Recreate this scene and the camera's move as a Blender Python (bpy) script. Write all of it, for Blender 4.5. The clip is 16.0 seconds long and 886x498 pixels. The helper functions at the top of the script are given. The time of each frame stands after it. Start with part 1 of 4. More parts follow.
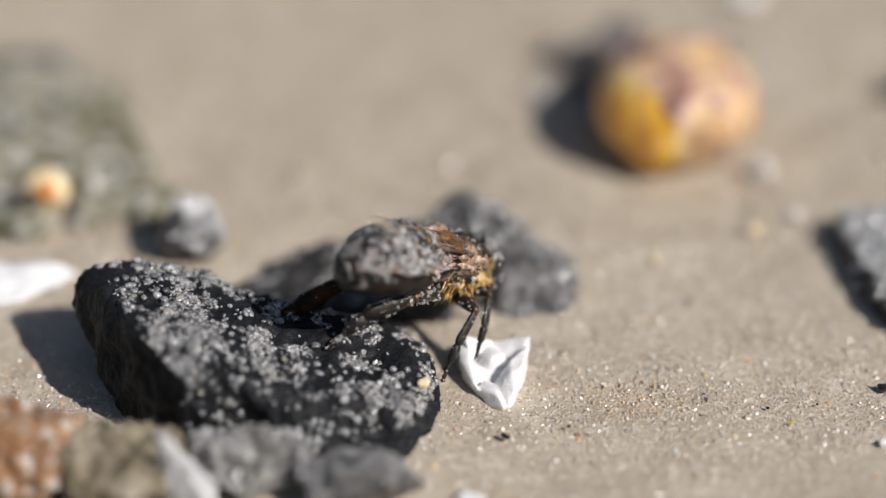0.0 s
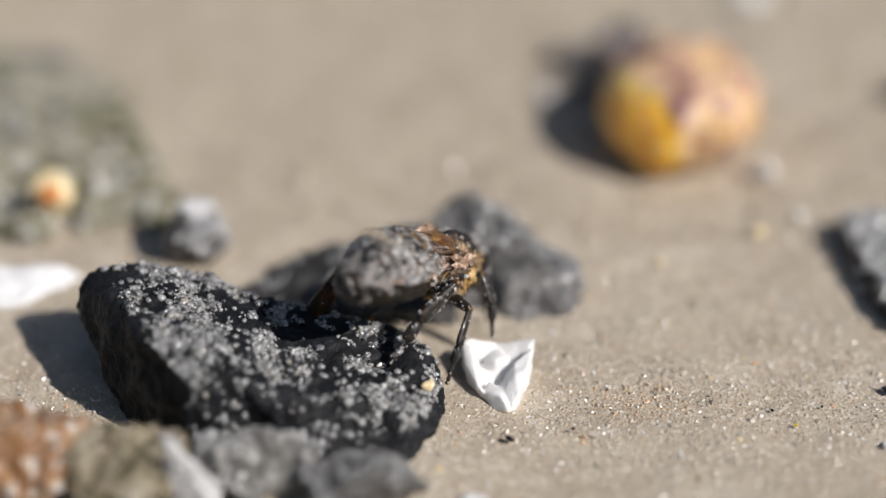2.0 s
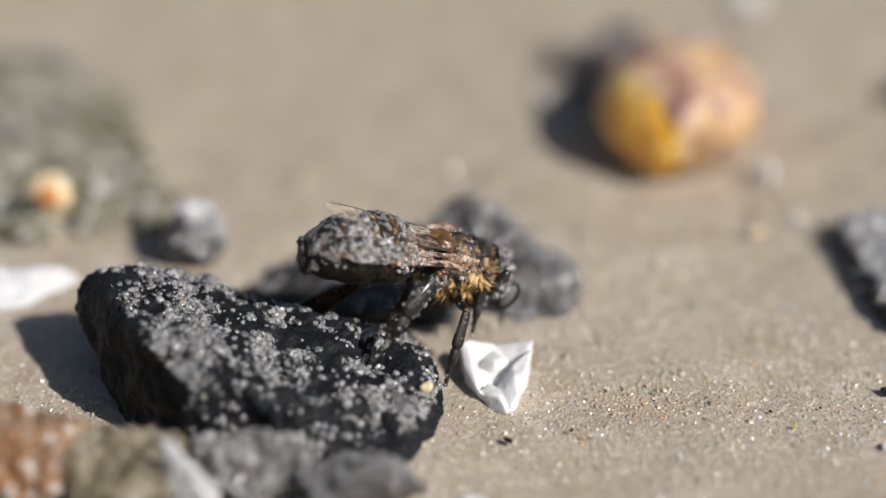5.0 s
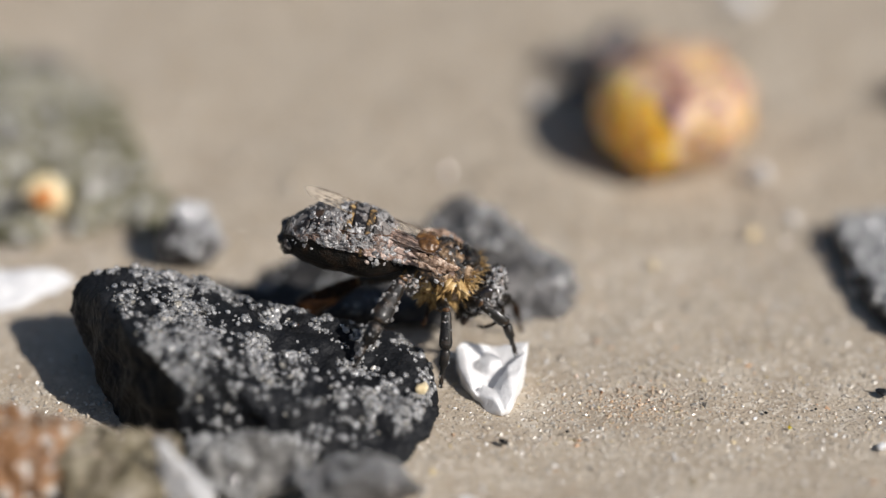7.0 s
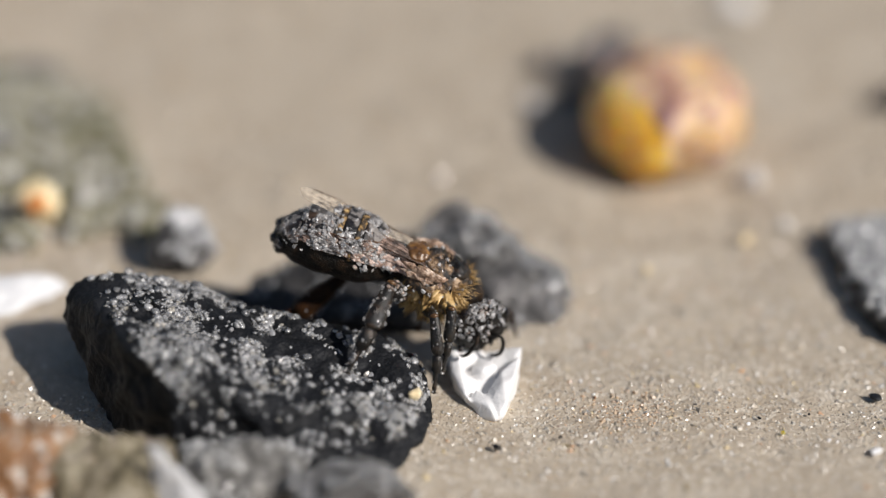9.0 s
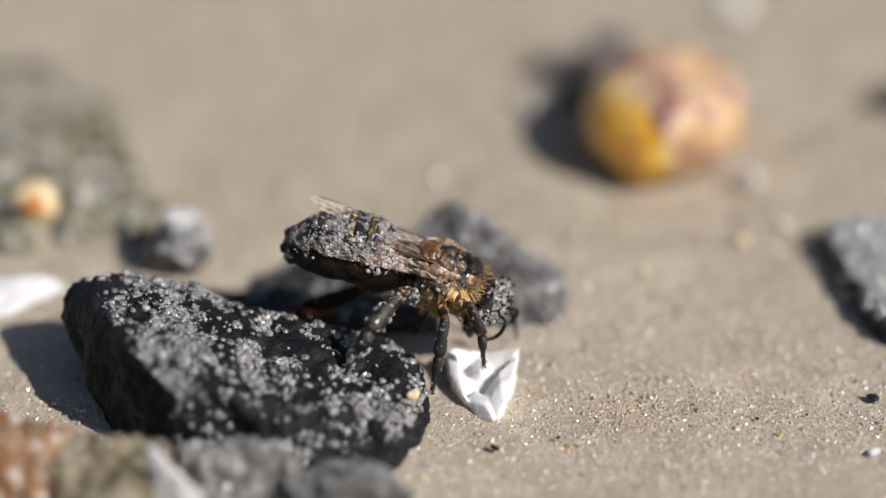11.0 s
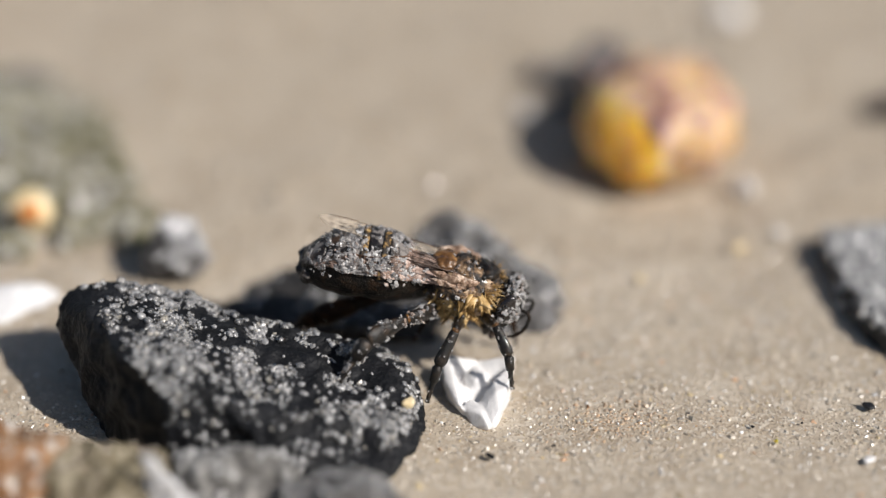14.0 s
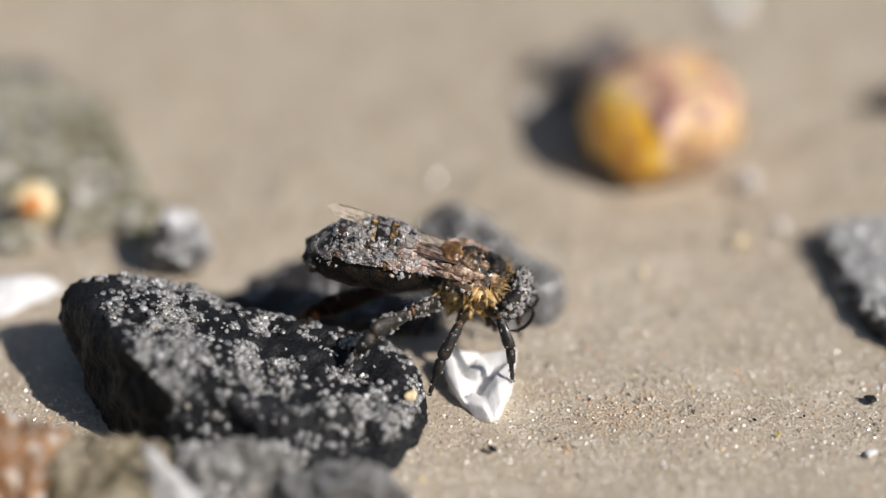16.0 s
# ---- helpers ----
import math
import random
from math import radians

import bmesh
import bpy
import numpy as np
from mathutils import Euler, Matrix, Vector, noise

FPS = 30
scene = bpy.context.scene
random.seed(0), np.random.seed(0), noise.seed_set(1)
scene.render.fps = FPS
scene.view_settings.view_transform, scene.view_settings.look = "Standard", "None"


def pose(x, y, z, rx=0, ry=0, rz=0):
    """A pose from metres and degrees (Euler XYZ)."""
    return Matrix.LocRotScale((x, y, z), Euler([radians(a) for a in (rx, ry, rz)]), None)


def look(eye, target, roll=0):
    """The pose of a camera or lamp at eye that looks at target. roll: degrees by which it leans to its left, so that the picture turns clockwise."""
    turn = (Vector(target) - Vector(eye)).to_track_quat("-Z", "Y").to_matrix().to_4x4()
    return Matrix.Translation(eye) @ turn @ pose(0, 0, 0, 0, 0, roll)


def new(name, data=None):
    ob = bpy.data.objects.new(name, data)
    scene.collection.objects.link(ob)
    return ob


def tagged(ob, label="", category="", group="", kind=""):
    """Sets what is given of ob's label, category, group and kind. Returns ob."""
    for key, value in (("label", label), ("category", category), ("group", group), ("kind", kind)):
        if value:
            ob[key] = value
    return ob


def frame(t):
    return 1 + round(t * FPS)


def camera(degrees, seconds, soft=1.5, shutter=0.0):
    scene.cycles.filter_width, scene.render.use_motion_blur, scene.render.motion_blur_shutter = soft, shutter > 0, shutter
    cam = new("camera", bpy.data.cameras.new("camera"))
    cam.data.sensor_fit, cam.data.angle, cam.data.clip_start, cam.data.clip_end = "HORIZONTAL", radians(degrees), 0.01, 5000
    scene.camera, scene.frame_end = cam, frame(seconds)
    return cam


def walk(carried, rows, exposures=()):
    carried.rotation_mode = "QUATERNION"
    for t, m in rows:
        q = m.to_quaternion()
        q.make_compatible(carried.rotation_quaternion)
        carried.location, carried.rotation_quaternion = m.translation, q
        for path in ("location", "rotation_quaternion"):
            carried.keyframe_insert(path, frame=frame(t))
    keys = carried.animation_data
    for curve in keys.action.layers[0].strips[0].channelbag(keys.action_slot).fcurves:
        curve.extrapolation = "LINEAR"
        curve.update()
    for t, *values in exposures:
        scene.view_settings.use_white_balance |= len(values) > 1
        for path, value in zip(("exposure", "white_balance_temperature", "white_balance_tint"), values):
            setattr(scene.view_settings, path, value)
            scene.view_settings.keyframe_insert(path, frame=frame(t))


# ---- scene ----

# A macro view of a wet honey bee on a black stone on beach sand. Lengths are written in millimetres.
MM = 0.001

# ---- camera: it stands on one spot and sways a little ----
EYE = (0.0, -129.9 * MM, 75.0 * MM)
BASE = look(EYE, (0.0, 0.0, 0.0))
cam = camera(20.0, 16.0, soft=1.25)
cam.data.dof.use_dof = True
cam.data.dof.focus_distance = 134.7 * MM
cam.data.dof.aperture_fstop = 10.0
cam.data.dof.aperture_blades = 0
# seconds, degrees up, degrees to the left, degrees of lean
SWAY = [
    (0, -0.253, 0.200, 0.172), (0.5, -0.251, 0.217, 0.155), (1, -0.243, 0.245, 0.147), (1.5, -0.230, 0.277, 0.162),
    (2, -0.196, 0.300, 0.144), (2.5, -0.162, 0.302, 0.118), (3, -0.152, 0.298, 0.100), (3.5, -0.153, 0.298, 0.102),
    (4, -0.161, 0.296, 0.100), (6.5, -0.143, 0.176, 0.054), (7, -0.127, 0.153, 0.047), (7.5, -0.094, 0.121, 0.036),
    (8, -0.049, 0.082, 0.025), (8.5, -0.017, 0.038, 0.005), (9, 0.000, 0.000, 0.000), (11.5, 0.022, -0.064, -0.038),
    (12, 0.068, -0.077, -0.040), (12.5, 0.119, -0.086, -0.028), (13, 0.176, -0.122, -0.015), (13.5, 0.198, -0.145, -0.010),
    (14, 0.199, -0.157, -0.008), (14.5, 0.177, -0.150, -0.008), (15, 0.138, -0.123, -0.005), (15.5, 0.084, -0.116, 0.005),
    (16, 0.037, -0.107, 0.007)]
walk(cam, [(t, BASE @ pose(0, 0, 0, up, left, lean)) for t, up, left, lean in SWAY],
     exposures=[(0, 0.02, 6510, 10), (0.8, 0.06, 6508, 10), (1.5, 0.04, 6507, 10), (2.5, -0.01, 6505, 10), (4, -0.05, 6503, 10), (6.5, -0.03, 6499, 10), (7.5, -0.05, 6507, 10), (9, 0.00, 6521, 10), (11.5, -0.02, 6552, 10), (12, 0.08, 6558, 10), (12.5, 0.07, 6565, 10), (13, 0.06, 6574, 10), (13.5, 0.00, 6583, 10), (14, 0.06, 6593, 10), (15, 0.06, 6612, 10), (16, 0.07, 6631, 10)])

# ---- light: clear sky and a sun high on the right, a little behind the camera ----
SUN_WAY = Vector((0.635, -0.43, 0.643)).normalized()
world = bpy.data.worlds.new("sky")
scene.world = world
world.use_nodes = True
sky = world.node_tree.nodes.new("ShaderNodeTexSky")
sky.sky_type = "NISHITA"
sky.sun_disc = False
sky.sun_elevation = math.asin(SUN_WAY.z)
sky.sun_rotation = math.atan2(SUN_WAY.x, SUN_WAY.y)
background = world.node_tree.nodes["Background"]
background.inputs["Strength"].default_value = 0.054
world.node_tree.links.new(sky.outputs["Color"], background.inputs["Color"])
sun_lamp = bpy.data.lights.new("sun", "SUN")
sun_lamp.energy, sun_lamp.angle, sun_lamp.color = 4.65, radians(0.5), (1.0, 0.952, 0.908)
sun = new("sun", sun_lamp)
sun.matrix_world = look(SUN_WAY * 2.0, (0, 0, 0))


# ---- materials ----
def material(name, colours, size=1.0, rough=(0.5, 0.7), metal=0.0, bump=0.3, bump_size=0.2, detail=6.0, spots=None,
             coat=0.0, sub=0.0, sub_radius=(1, 1, 1), through_light=0.0, specular=0.5):
    """Colours: stops of a ramp over a noise whose patches are size mm wide. spots: a colour, a size in mm and how much of it."""
    m = bpy.data.materials.new(name)
    m.use_nodes = True
    n, l = m.node_tree.nodes, m.node_tree.links
    bsdf = n["Principled BSDF"]
    place = n.new("ShaderNodeTexCoord")
    big = n.new("ShaderNodeTexNoise")
    big.inputs["Scale"].default_value = 1.0 / (size * MM)
    big.inputs["Detail"].default_value = detail
    big.inputs["Roughness"].default_value = 0.62
    l.new(place.outputs["Object"], big.inputs["Vector"])
    ramp = n.new("ShaderNodeValToRGB")
    el = ramp.color_ramp.elements
    while len(el) < len(colours):
        el.new(0.5)
    for i, c in enumerate(colours):
        el[i].position = 0.34 + 0.32 * i / max(1, len(colours) - 1)
        el[i].color = (*c, 1)
    l.new(big.outputs["Fac"], ramp.inputs["Fac"])
    colour = ramp.outputs["Color"]
    fine = n.new("ShaderNodeTexNoise")
    fine.inputs["Scale"].default_value = 1.0 / (bump_size * MM)
    fine.inputs["Detail"].default_value = 4.0
    l.new(place.outputs["Object"], fine.inputs["Vector"])
    if spots:
        cell = n.new("ShaderNodeTexNoise")
        cell.inputs["Scale"].default_value = 1.0 / (spots[1] * MM)
        cell.inputs["Detail"].default_value = 3.0
        l.new(place.outputs["Object"], cell.inputs["Vector"])
        cut = n.new("ShaderNodeMapRange")
        cut.inputs["From Min"].default_value = 1.0 - spots[2] - 0.04
        cut.inputs["From Max"].default_value = 1.0 - spots[2] + 0.04
        l.new(cell.outputs["Fac"], cut.inputs["Value"])
        mix = n.new("ShaderNodeMix")
        mix.data_type = "RGBA"
        mix.inputs[7].default_value = (*spots[0], 1)
        l.new(cut.outputs["Result"], mix.inputs[0])
        l.new(colour, mix.inputs[6])
        colour = mix.outputs[2]
    l.new(colour, bsdf.inputs["Base Color"])
    span = n.new("ShaderNodeMapRange")
    span.inputs["To Min"].default_value, span.inputs["To Max"].default_value = rough
    l.new(fine.outputs["Fac"], span.inputs["Value"])
    l.new(span.outputs["Result"], bsdf.inputs["Roughness"])
    relief = n.new("ShaderNodeBump")
    relief.inputs["Strength"].default_value = bump
    relief.inputs["Distance"].default_value = bump_size * MM
    l.new(fine.outputs["Fac"], relief.inputs["Height"])
    l.new(relief.outputs["Normal"], bsdf.inputs["Normal"])
    bsdf.inputs["Metallic"].default_value = metal
    bsdf.inputs["Specular IOR Level"].default_value = specular
    bsdf.inputs["Coat Weight"].default_value = coat
    bsdf.inputs["Coat Roughness"].default_value = 0.12
    if sub:
        bsdf.inputs["Subsurface Weight"].default_value = sub
        bsdf.inputs["Subsurface Radius"].default_value = sub_radius
        bsdf.inputs["Subsurface Scale"].default_value = MM
    bsdf.inputs["Transmission Weight"].default_value = through_light
    return m


def grain_material(name, stops, rough=0.18, clear=0.0, ior=1.6):
    """Loose quartz grains: every grain takes its own colour out of the stops (position, colour)."""
    m = bpy.data.materials.new(name)
    m.use_nodes = True
    n, l = m.node_tree.nodes, m.node_tree.links
    bsdf = n["Principled BSDF"]
    geo = n.new("ShaderNodeNewGeometry")
    ramp = n.new("ShaderNodeValToRGB")
    ramp.color_ramp.interpolation = "CONSTANT"
    el = ramp.color_ramp.elements
    while len(el) < len(stops):
        el.new(0.5)
    for i, (p, c) in enumerate(stops):
        el[i].position = p
        el[i].color = (*c, 1)
    l.new(geo.outputs["Random Per Island"], ramp.inputs["Fac"])
    l.new(ramp.outputs["Color"], bsdf.inputs["Base Color"])
    bsdf.inputs["Roughness"].default_value = rough
    bsdf.inputs["Specular IOR Level"].default_value = 0.6
    if clear:
        # clear quartz: part of the light goes straight through, the gloss stays
        body = n.new("ShaderNodeBsdfDiffuse")
        l.new(ramp.outputs["Color"], body.inputs["Color"])
        empty = n.new("ShaderNodeBsdfTransparent")
        inner = n.new("ShaderNodeMixShader")
        turn = n.new("ShaderNodeMath")
        turn.operation = "MULTIPLY"
        turn.inputs[1].default_value = 9.7
        l.new(geo.outputs["Random Per Island"], turn.inputs[0])
        part_of = n.new("ShaderNodeMath")
        part_of.operation = "FRACT"
        l.new(turn.outputs[0], part_of.inputs[0])
        spread = n.new("ShaderNodeMapRange")
        spread.inputs["To Min"].default_value = clear - (0.13 if clear > 0.7 else 0.2)
        spread.inputs["To Max"].default_value = min(0.99, clear + 0.2)
        l.new(part_of.outputs[0], spread.inputs["Value"])
        l.new(spread.outputs["Result"], inner.inputs["Fac"])
        l.new(body.outputs["BSDF"], inner.inputs[1])
        l.new(empty.outputs["BSDF"], inner.inputs[2])
        shine = n.new("ShaderNodeBsdfAnisotropic")
        shine.inputs["Roughness"].default_value = rough
        edge = n.new("ShaderNodeFresnel")
        edge.inputs["IOR"].default_value = ior
        outer = n.new("ShaderNodeMixShader")
        l.new(edge.outputs["Fac"], outer.inputs["Fac"])
        l.new(inner.outputs["Shader"], outer.inputs[1])
        l.new(shine.outputs["BSDF"], outer.inputs[2])
        l.new(outer.outputs["Shader"], n["Material Output"].inputs["Surface"])
    return m


SAND = material("sand", [(0.39, 0.32, 0.238), (0.445, 0.375, 0.288), (0.49, 0.425, 0.336)], size=4.0, rough=(0.6, 0.9), bump=0.6, bump_size=0.2,
                spots=((0.555, 0.49, 0.40), 0.5, 0.42))
GRAIN = grain_material("sand_grain", [(0.0, (0.49, 0.40, 0.297)), (0.2, (0.53, 0.44, 0.33)), (0.45, (0.56, 0.47, 0.36)), (0.7, (0.60, 0.515, 0.41)), (0.88, (0.68, 0.615, 0.52)),
                                      (0.955, (0.64, 0.46, 0.27)), (0.978, (0.55, 0.38, 0.30)), (0.99, (0.16, 0.14, 0.12))], rough=0.3, clear=0.36, ior=1.9)
GRAIN_GREY = grain_material("quartz_grain", [(0.0, (0.80, 0.80, 0.81)), (0.3, (0.90, 0.90, 0.90)), (0.6, (0.95, 0.95, 0.94)), (0.9, (0.92, 0.86, 0.74))], rough=0.26, clear=0.79)
GRAIN_BEAD = grain_material("glassy_grain", [(0.0, (0.80, 0.80, 0.81)), (0.4, (0.92, 0.92, 0.92)), (0.95, (0.90, 0.82, 0.66))], rough=0.3, clear=0.84)
GRAIN_CRUST = grain_material("grey_crust_grain", [(0.0, (0.52, 0.49, 0.47)), (0.25, (0.62, 0.60, 0.59)), (0.6, (0.72, 0.71, 0.70)), (0.82, (0.50, 0.38, 0.31)), (0.93, (0.85, 0.84, 0.83))], rough=0.4, clear=0.66)
GRAIN_CLEAR = grain_material("clear_quartz_grain", [(0.0, (0.80, 0.70, 0.56)), (0.4, (0.88, 0.81, 0.70)), (0.84, (0.90, 0.72, 0.42)), (0.93, (0.86, 0.55, 0.34)), (0.96, (0.95, 0.94, 0.92))], rough=0.3, clear=0.5, ior=1.85)
GRAIN_ORANGE = grain_material("orange_grain", [(0.0, (0.66, 0.50, 0.35)), (0.5, (0.64, 0.51, 0.38)), (0.85, (0.64, 0.44, 0.28))], rough=0.15, clear=0.3)
GRAIN_AMBER = grain_material("amber_grain", [(0.0, (0.16, 0.06, 0.02)), (0.5, (0.28, 0.12, 0.045)), (0.85, (0.45, 0.27, 0.14)), (0.95, (0.70, 0.60, 0.50))], rough=0.25, clear=0.4)
GRAIN_GLINT = grain_material("white_glint_grain", [(0.0, (0.88, 0.87, 0.85)), (0.8, (0.90, 0.84, 0.74))], rough=0.3)
GRAIN_PALE = grain_material("pale_grain", [(0.0, (0.30, 0.30, 0.30)), (0.4, (0.42, 0.42, 0.415)), (0.8, (0.60, 0.595, 0.58))], rough=0.2)
GRAIN_CAP = grain_material("pale_cap_grain", [(0.0, (0.38, 0.38, 0.39)), (0.4, (0.50, 0.50, 0.50)), (0.8, (0.64, 0.63, 0.62))], rough=0.2)
GRAIN_MOSS = grain_material("algae_grain", [(0.0, (0.13, 0.125, 0.06)), (0.35, (0.24, 0.225, 0.15)), (0.65, (0.40, 0.375, 0.32)), (0.88, (0.66, 0.64, 0.62))], rough=0.4)
COAL = material("black_stone", [(0.006, 0.0066, 0.0074), (0.010, 0.0107, 0.0125), (0.018, 0.019, 0.0215)], size=2.0, rough=(0.45, 0.7), bump=0.6, bump_size=0.25, specular=0.2)
GREY = material("dark_grey_stone", [(0.038, 0.036, 0.035), (0.085, 0.081, 0.079), (0.20, 0.19, 0.185)], size=2.2, rough=(0.55, 0.8), bump=0.5)
# darker than the grey stone, with shade behind the bee put into its colour
DIM = material("shade_dark_stone", [(0.023, 0.022, 0.022), (0.045, 0.043, 0.042), (0.092, 0.088, 0.086)], size=2.0, rough=(0.6, 0.8), bump=0.6, bump_size=0.25, specular=0.2)
CHAR = material("charred_stone", [(0.04, 0.034, 0.036), (0.10, 0.08, 0.08), (0.26, 0.15, 0.13)], size=1.6, rough=(0.5, 0.8), bump=0.6)
SLATE = material("slate", [(0.007, 0.007, 0.008), (0.014, 0.014, 0.015), (0.05, 0.05, 0.05)], size=1.5, rough=(0.35, 0.6), bump=0.5)
AMBER = material("amber", [(0.17, 0.08, 0.075), (0.37, 0.20, 0.155), (0.62, 0.40, 0.27), (0.66, 0.46, 0.29), (0.62, 0.40, 0.17), (0.56, 0.33, 0.10)], size=2.5, rough=(0.3, 0.5), bump=0.4,
                 bump_size=0.6, detail=3.0, spots=((0.30, 0.13, 0.11), 2.6, 0.36), sub=0.2, sub_radius=(2.5, 1.4, 0.4))
YELLOW = material("yellow_amber", [(0.66, 0.33, 0.02), (0.76, 0.42, 0.06), (0.82, 0.56, 0.22)], size=2.2, rough=(0.2, 0.35), bump=0.2, bump_size=0.6, sub=0.9, sub_radius=(3.0, 1.8, 0.3))
MOSSY = material("algae_stone", [(0.09, 0.088, 0.04), (0.17, 0.16, 0.10), (0.29, 0.275, 0.225), (0.48, 0.46, 0.43)], size=5.5, rough=(0.6, 0.9), bump=0.8,
                 spots=((0.13, 0.135, 0.07), 1.8, 0.42))
ALGAE = material("algae", [(0.06, 0.06, 0.022), (0.13, 0.125, 0.06), (0.25, 0.235, 0.16)], size=1.5, rough=(0.6, 0.9), bump=0.9)
CREAM = material("cream_pebble", [(0.80, 0.60, 0.32), (0.86, 0.73, 0.48)], size=1.0, rough=(0.4, 0.6), sub=0.3)
HEART = material("orange_heart", [(0.60, 0.20, 0.04), (0.72, 0.34, 0.12)], size=0.8, rough=(0.3, 0.5), sub=0.2)
SHELL = material("white_shell", [(0.72, 0.71, 0.70), (0.80, 0.79, 0.78), (0.84, 0.83, 0.82)], size=1.0, rough=(0.4, 0.6), bump=0.25, bump_size=0.15, sub=0.25)
PALE_SHELL = material("weathered_shell", [(0.52, 0.52, 0.53), (0.64, 0.64, 0.65), (0.72, 0.72, 0.72)], size=1.6, rough=(0.5, 0.7), bump=0.3)
RUST = material("rust_stone", [(0.09, 0.045, 0.022), (0.26, 0.125, 0.05), (0.36, 0.25, 0.155)], size=1.6, rough=(0.4, 0.7), bump=0.6, spots=((0.5, 0.48, 0.45), 0.8, 0.4))
OLIVE = material("olive_stone", [(0.08, 0.064, 0.036), (0.19, 0.16, 0.10), (0.36, 0.32, 0.26)], size=2.2, rough=(0.4, 0.7), bump=0.5)
CLUMP = material("sandy_clump", [(0.06, 0.057, 0.053), (0.14, 0.134, 0.126), (0.34, 0.33, 0.31)], size=0.8, rough=(0.5, 0.8), bump=0.9)
CHITIN = material("chitin", [(0.006, 0.006, 0.006), (0.012, 0.010, 0.008), (0.035, 0.02, 0.011)], size=0.8, rough=(0.3, 0.5), bump=0.9, bump_size=0.14, specular=0.18)
FACE = material("dark_face", [(0.006, 0.005, 0.005), (0.012, 0.010, 0.008), (0.03, 0.022, 0.015)], size=0.5, rough=(0.4, 0.7), bump=0.8, bump_size=0.1, specular=0.3)
BROWN = material("brown_chitin", [(0.014, 0.007, 0.004), (0.04, 0.018, 0.007), (0.10, 0.045, 0.016)], size=0.8, rough=(0.25, 0.5), bump=0.4, bump_size=0.08, coat=0.4)
TIBIA = material("amber_brown_chitin", [(0.008, 0.0045, 0.003), (0.022, 0.010, 0.0045), (0.075, 0.032, 0.010)], size=0.9, rough=(0.35, 0.6), bump=0.5, bump_size=0.1, specular=0.12)
ABDOMEN = material("dusty_tergite", [(0.006, 0.006, 0.007), (0.012, 0.010, 0.010), (0.055, 0.034, 0.022)], size=1.3, rough=(0.25, 0.5), bump=0.7, bump_size=0.12, spots=((0.21, 0.19, 0.175), 0.8, 0.46), coat=0.1)
ROOT = material("wing_root", [(0.10, 0.055, 0.03), (0.38, 0.25, 0.175), (0.70, 0.56, 0.45)], size=0.4, rough=(0.3, 0.55), bump=0.9, bump_size=0.12)
THORAX = material("mottled_thorax", [(0.006, 0.006, 0.006), (0.02, 0.015, 0.011), (0.20, 0.12, 0.06), (0.60, 0.44, 0.29)], size=0.7, rough=(0.35, 0.6), bump=0.9, bump_size=0.15, coat=0.15)
CRUST = material("grey_sand_crust", [(0.05, 0.047, 0.046), (0.16, 0.152, 0.15), (0.29, 0.28, 0.275), (0.52, 0.51, 0.50)], size=0.28, rough=(0.2, 0.45), bump=0.7, bump_size=0.07, coat=0.2)
PINK_CRUST = material("pinkish_sand_crust", [(0.08, 0.05, 0.04), (0.26, 0.175, 0.14), (0.44, 0.32, 0.265), (0.64, 0.53, 0.47)], size=0.32, rough=(0.25, 0.5), bump=0.7, bump_size=0.07, coat=0.15)
OCHRE = material("ochre_felt", [(0.008, 0.007, 0.006), (0.012, 0.010, 0.008), (0.06, 0.038, 0.018), (0.28, 0.17, 0.06), (0.54, 0.37, 0.16)], size=0.45, rough=(0.5, 0.8), bump=0.8, bump_size=0.05)
FUR = material("golden_fur", [(0.07, 0.04, 0.012), (0.26, 0.155, 0.055), (0.50, 0.335, 0.14), (0.72, 0.54, 0.31)], size=0.7, rough=(0.5, 0.7), bump=0.2, bump_size=0.05, specular=0.25)
LEG = material("wet_black_leg", [(0.005, 0.005, 0.005), (0.011, 0.009, 0.007), (0.05, 0.03, 0.016)], size=0.5, rough=(0.25, 0.45), bump=0.6, bump_size=0.1, coat=0.3, specular=0.4)
JOINT = material("amber_joint", [(0.03, 0.015, 0.006), (0.12, 0.055, 0.016), (0.36, 0.19, 0.06)], size=0.5, rough=(0.2, 0.4), coat=0.4)
EYE_BLACK = material("compound_eye", [(0.012, 0.010, 0.010), (0.02, 0.016, 0.015)], size=0.4, rough=(0.1, 0.2), bump=0.3, bump_size=0.03, coat=0.6)


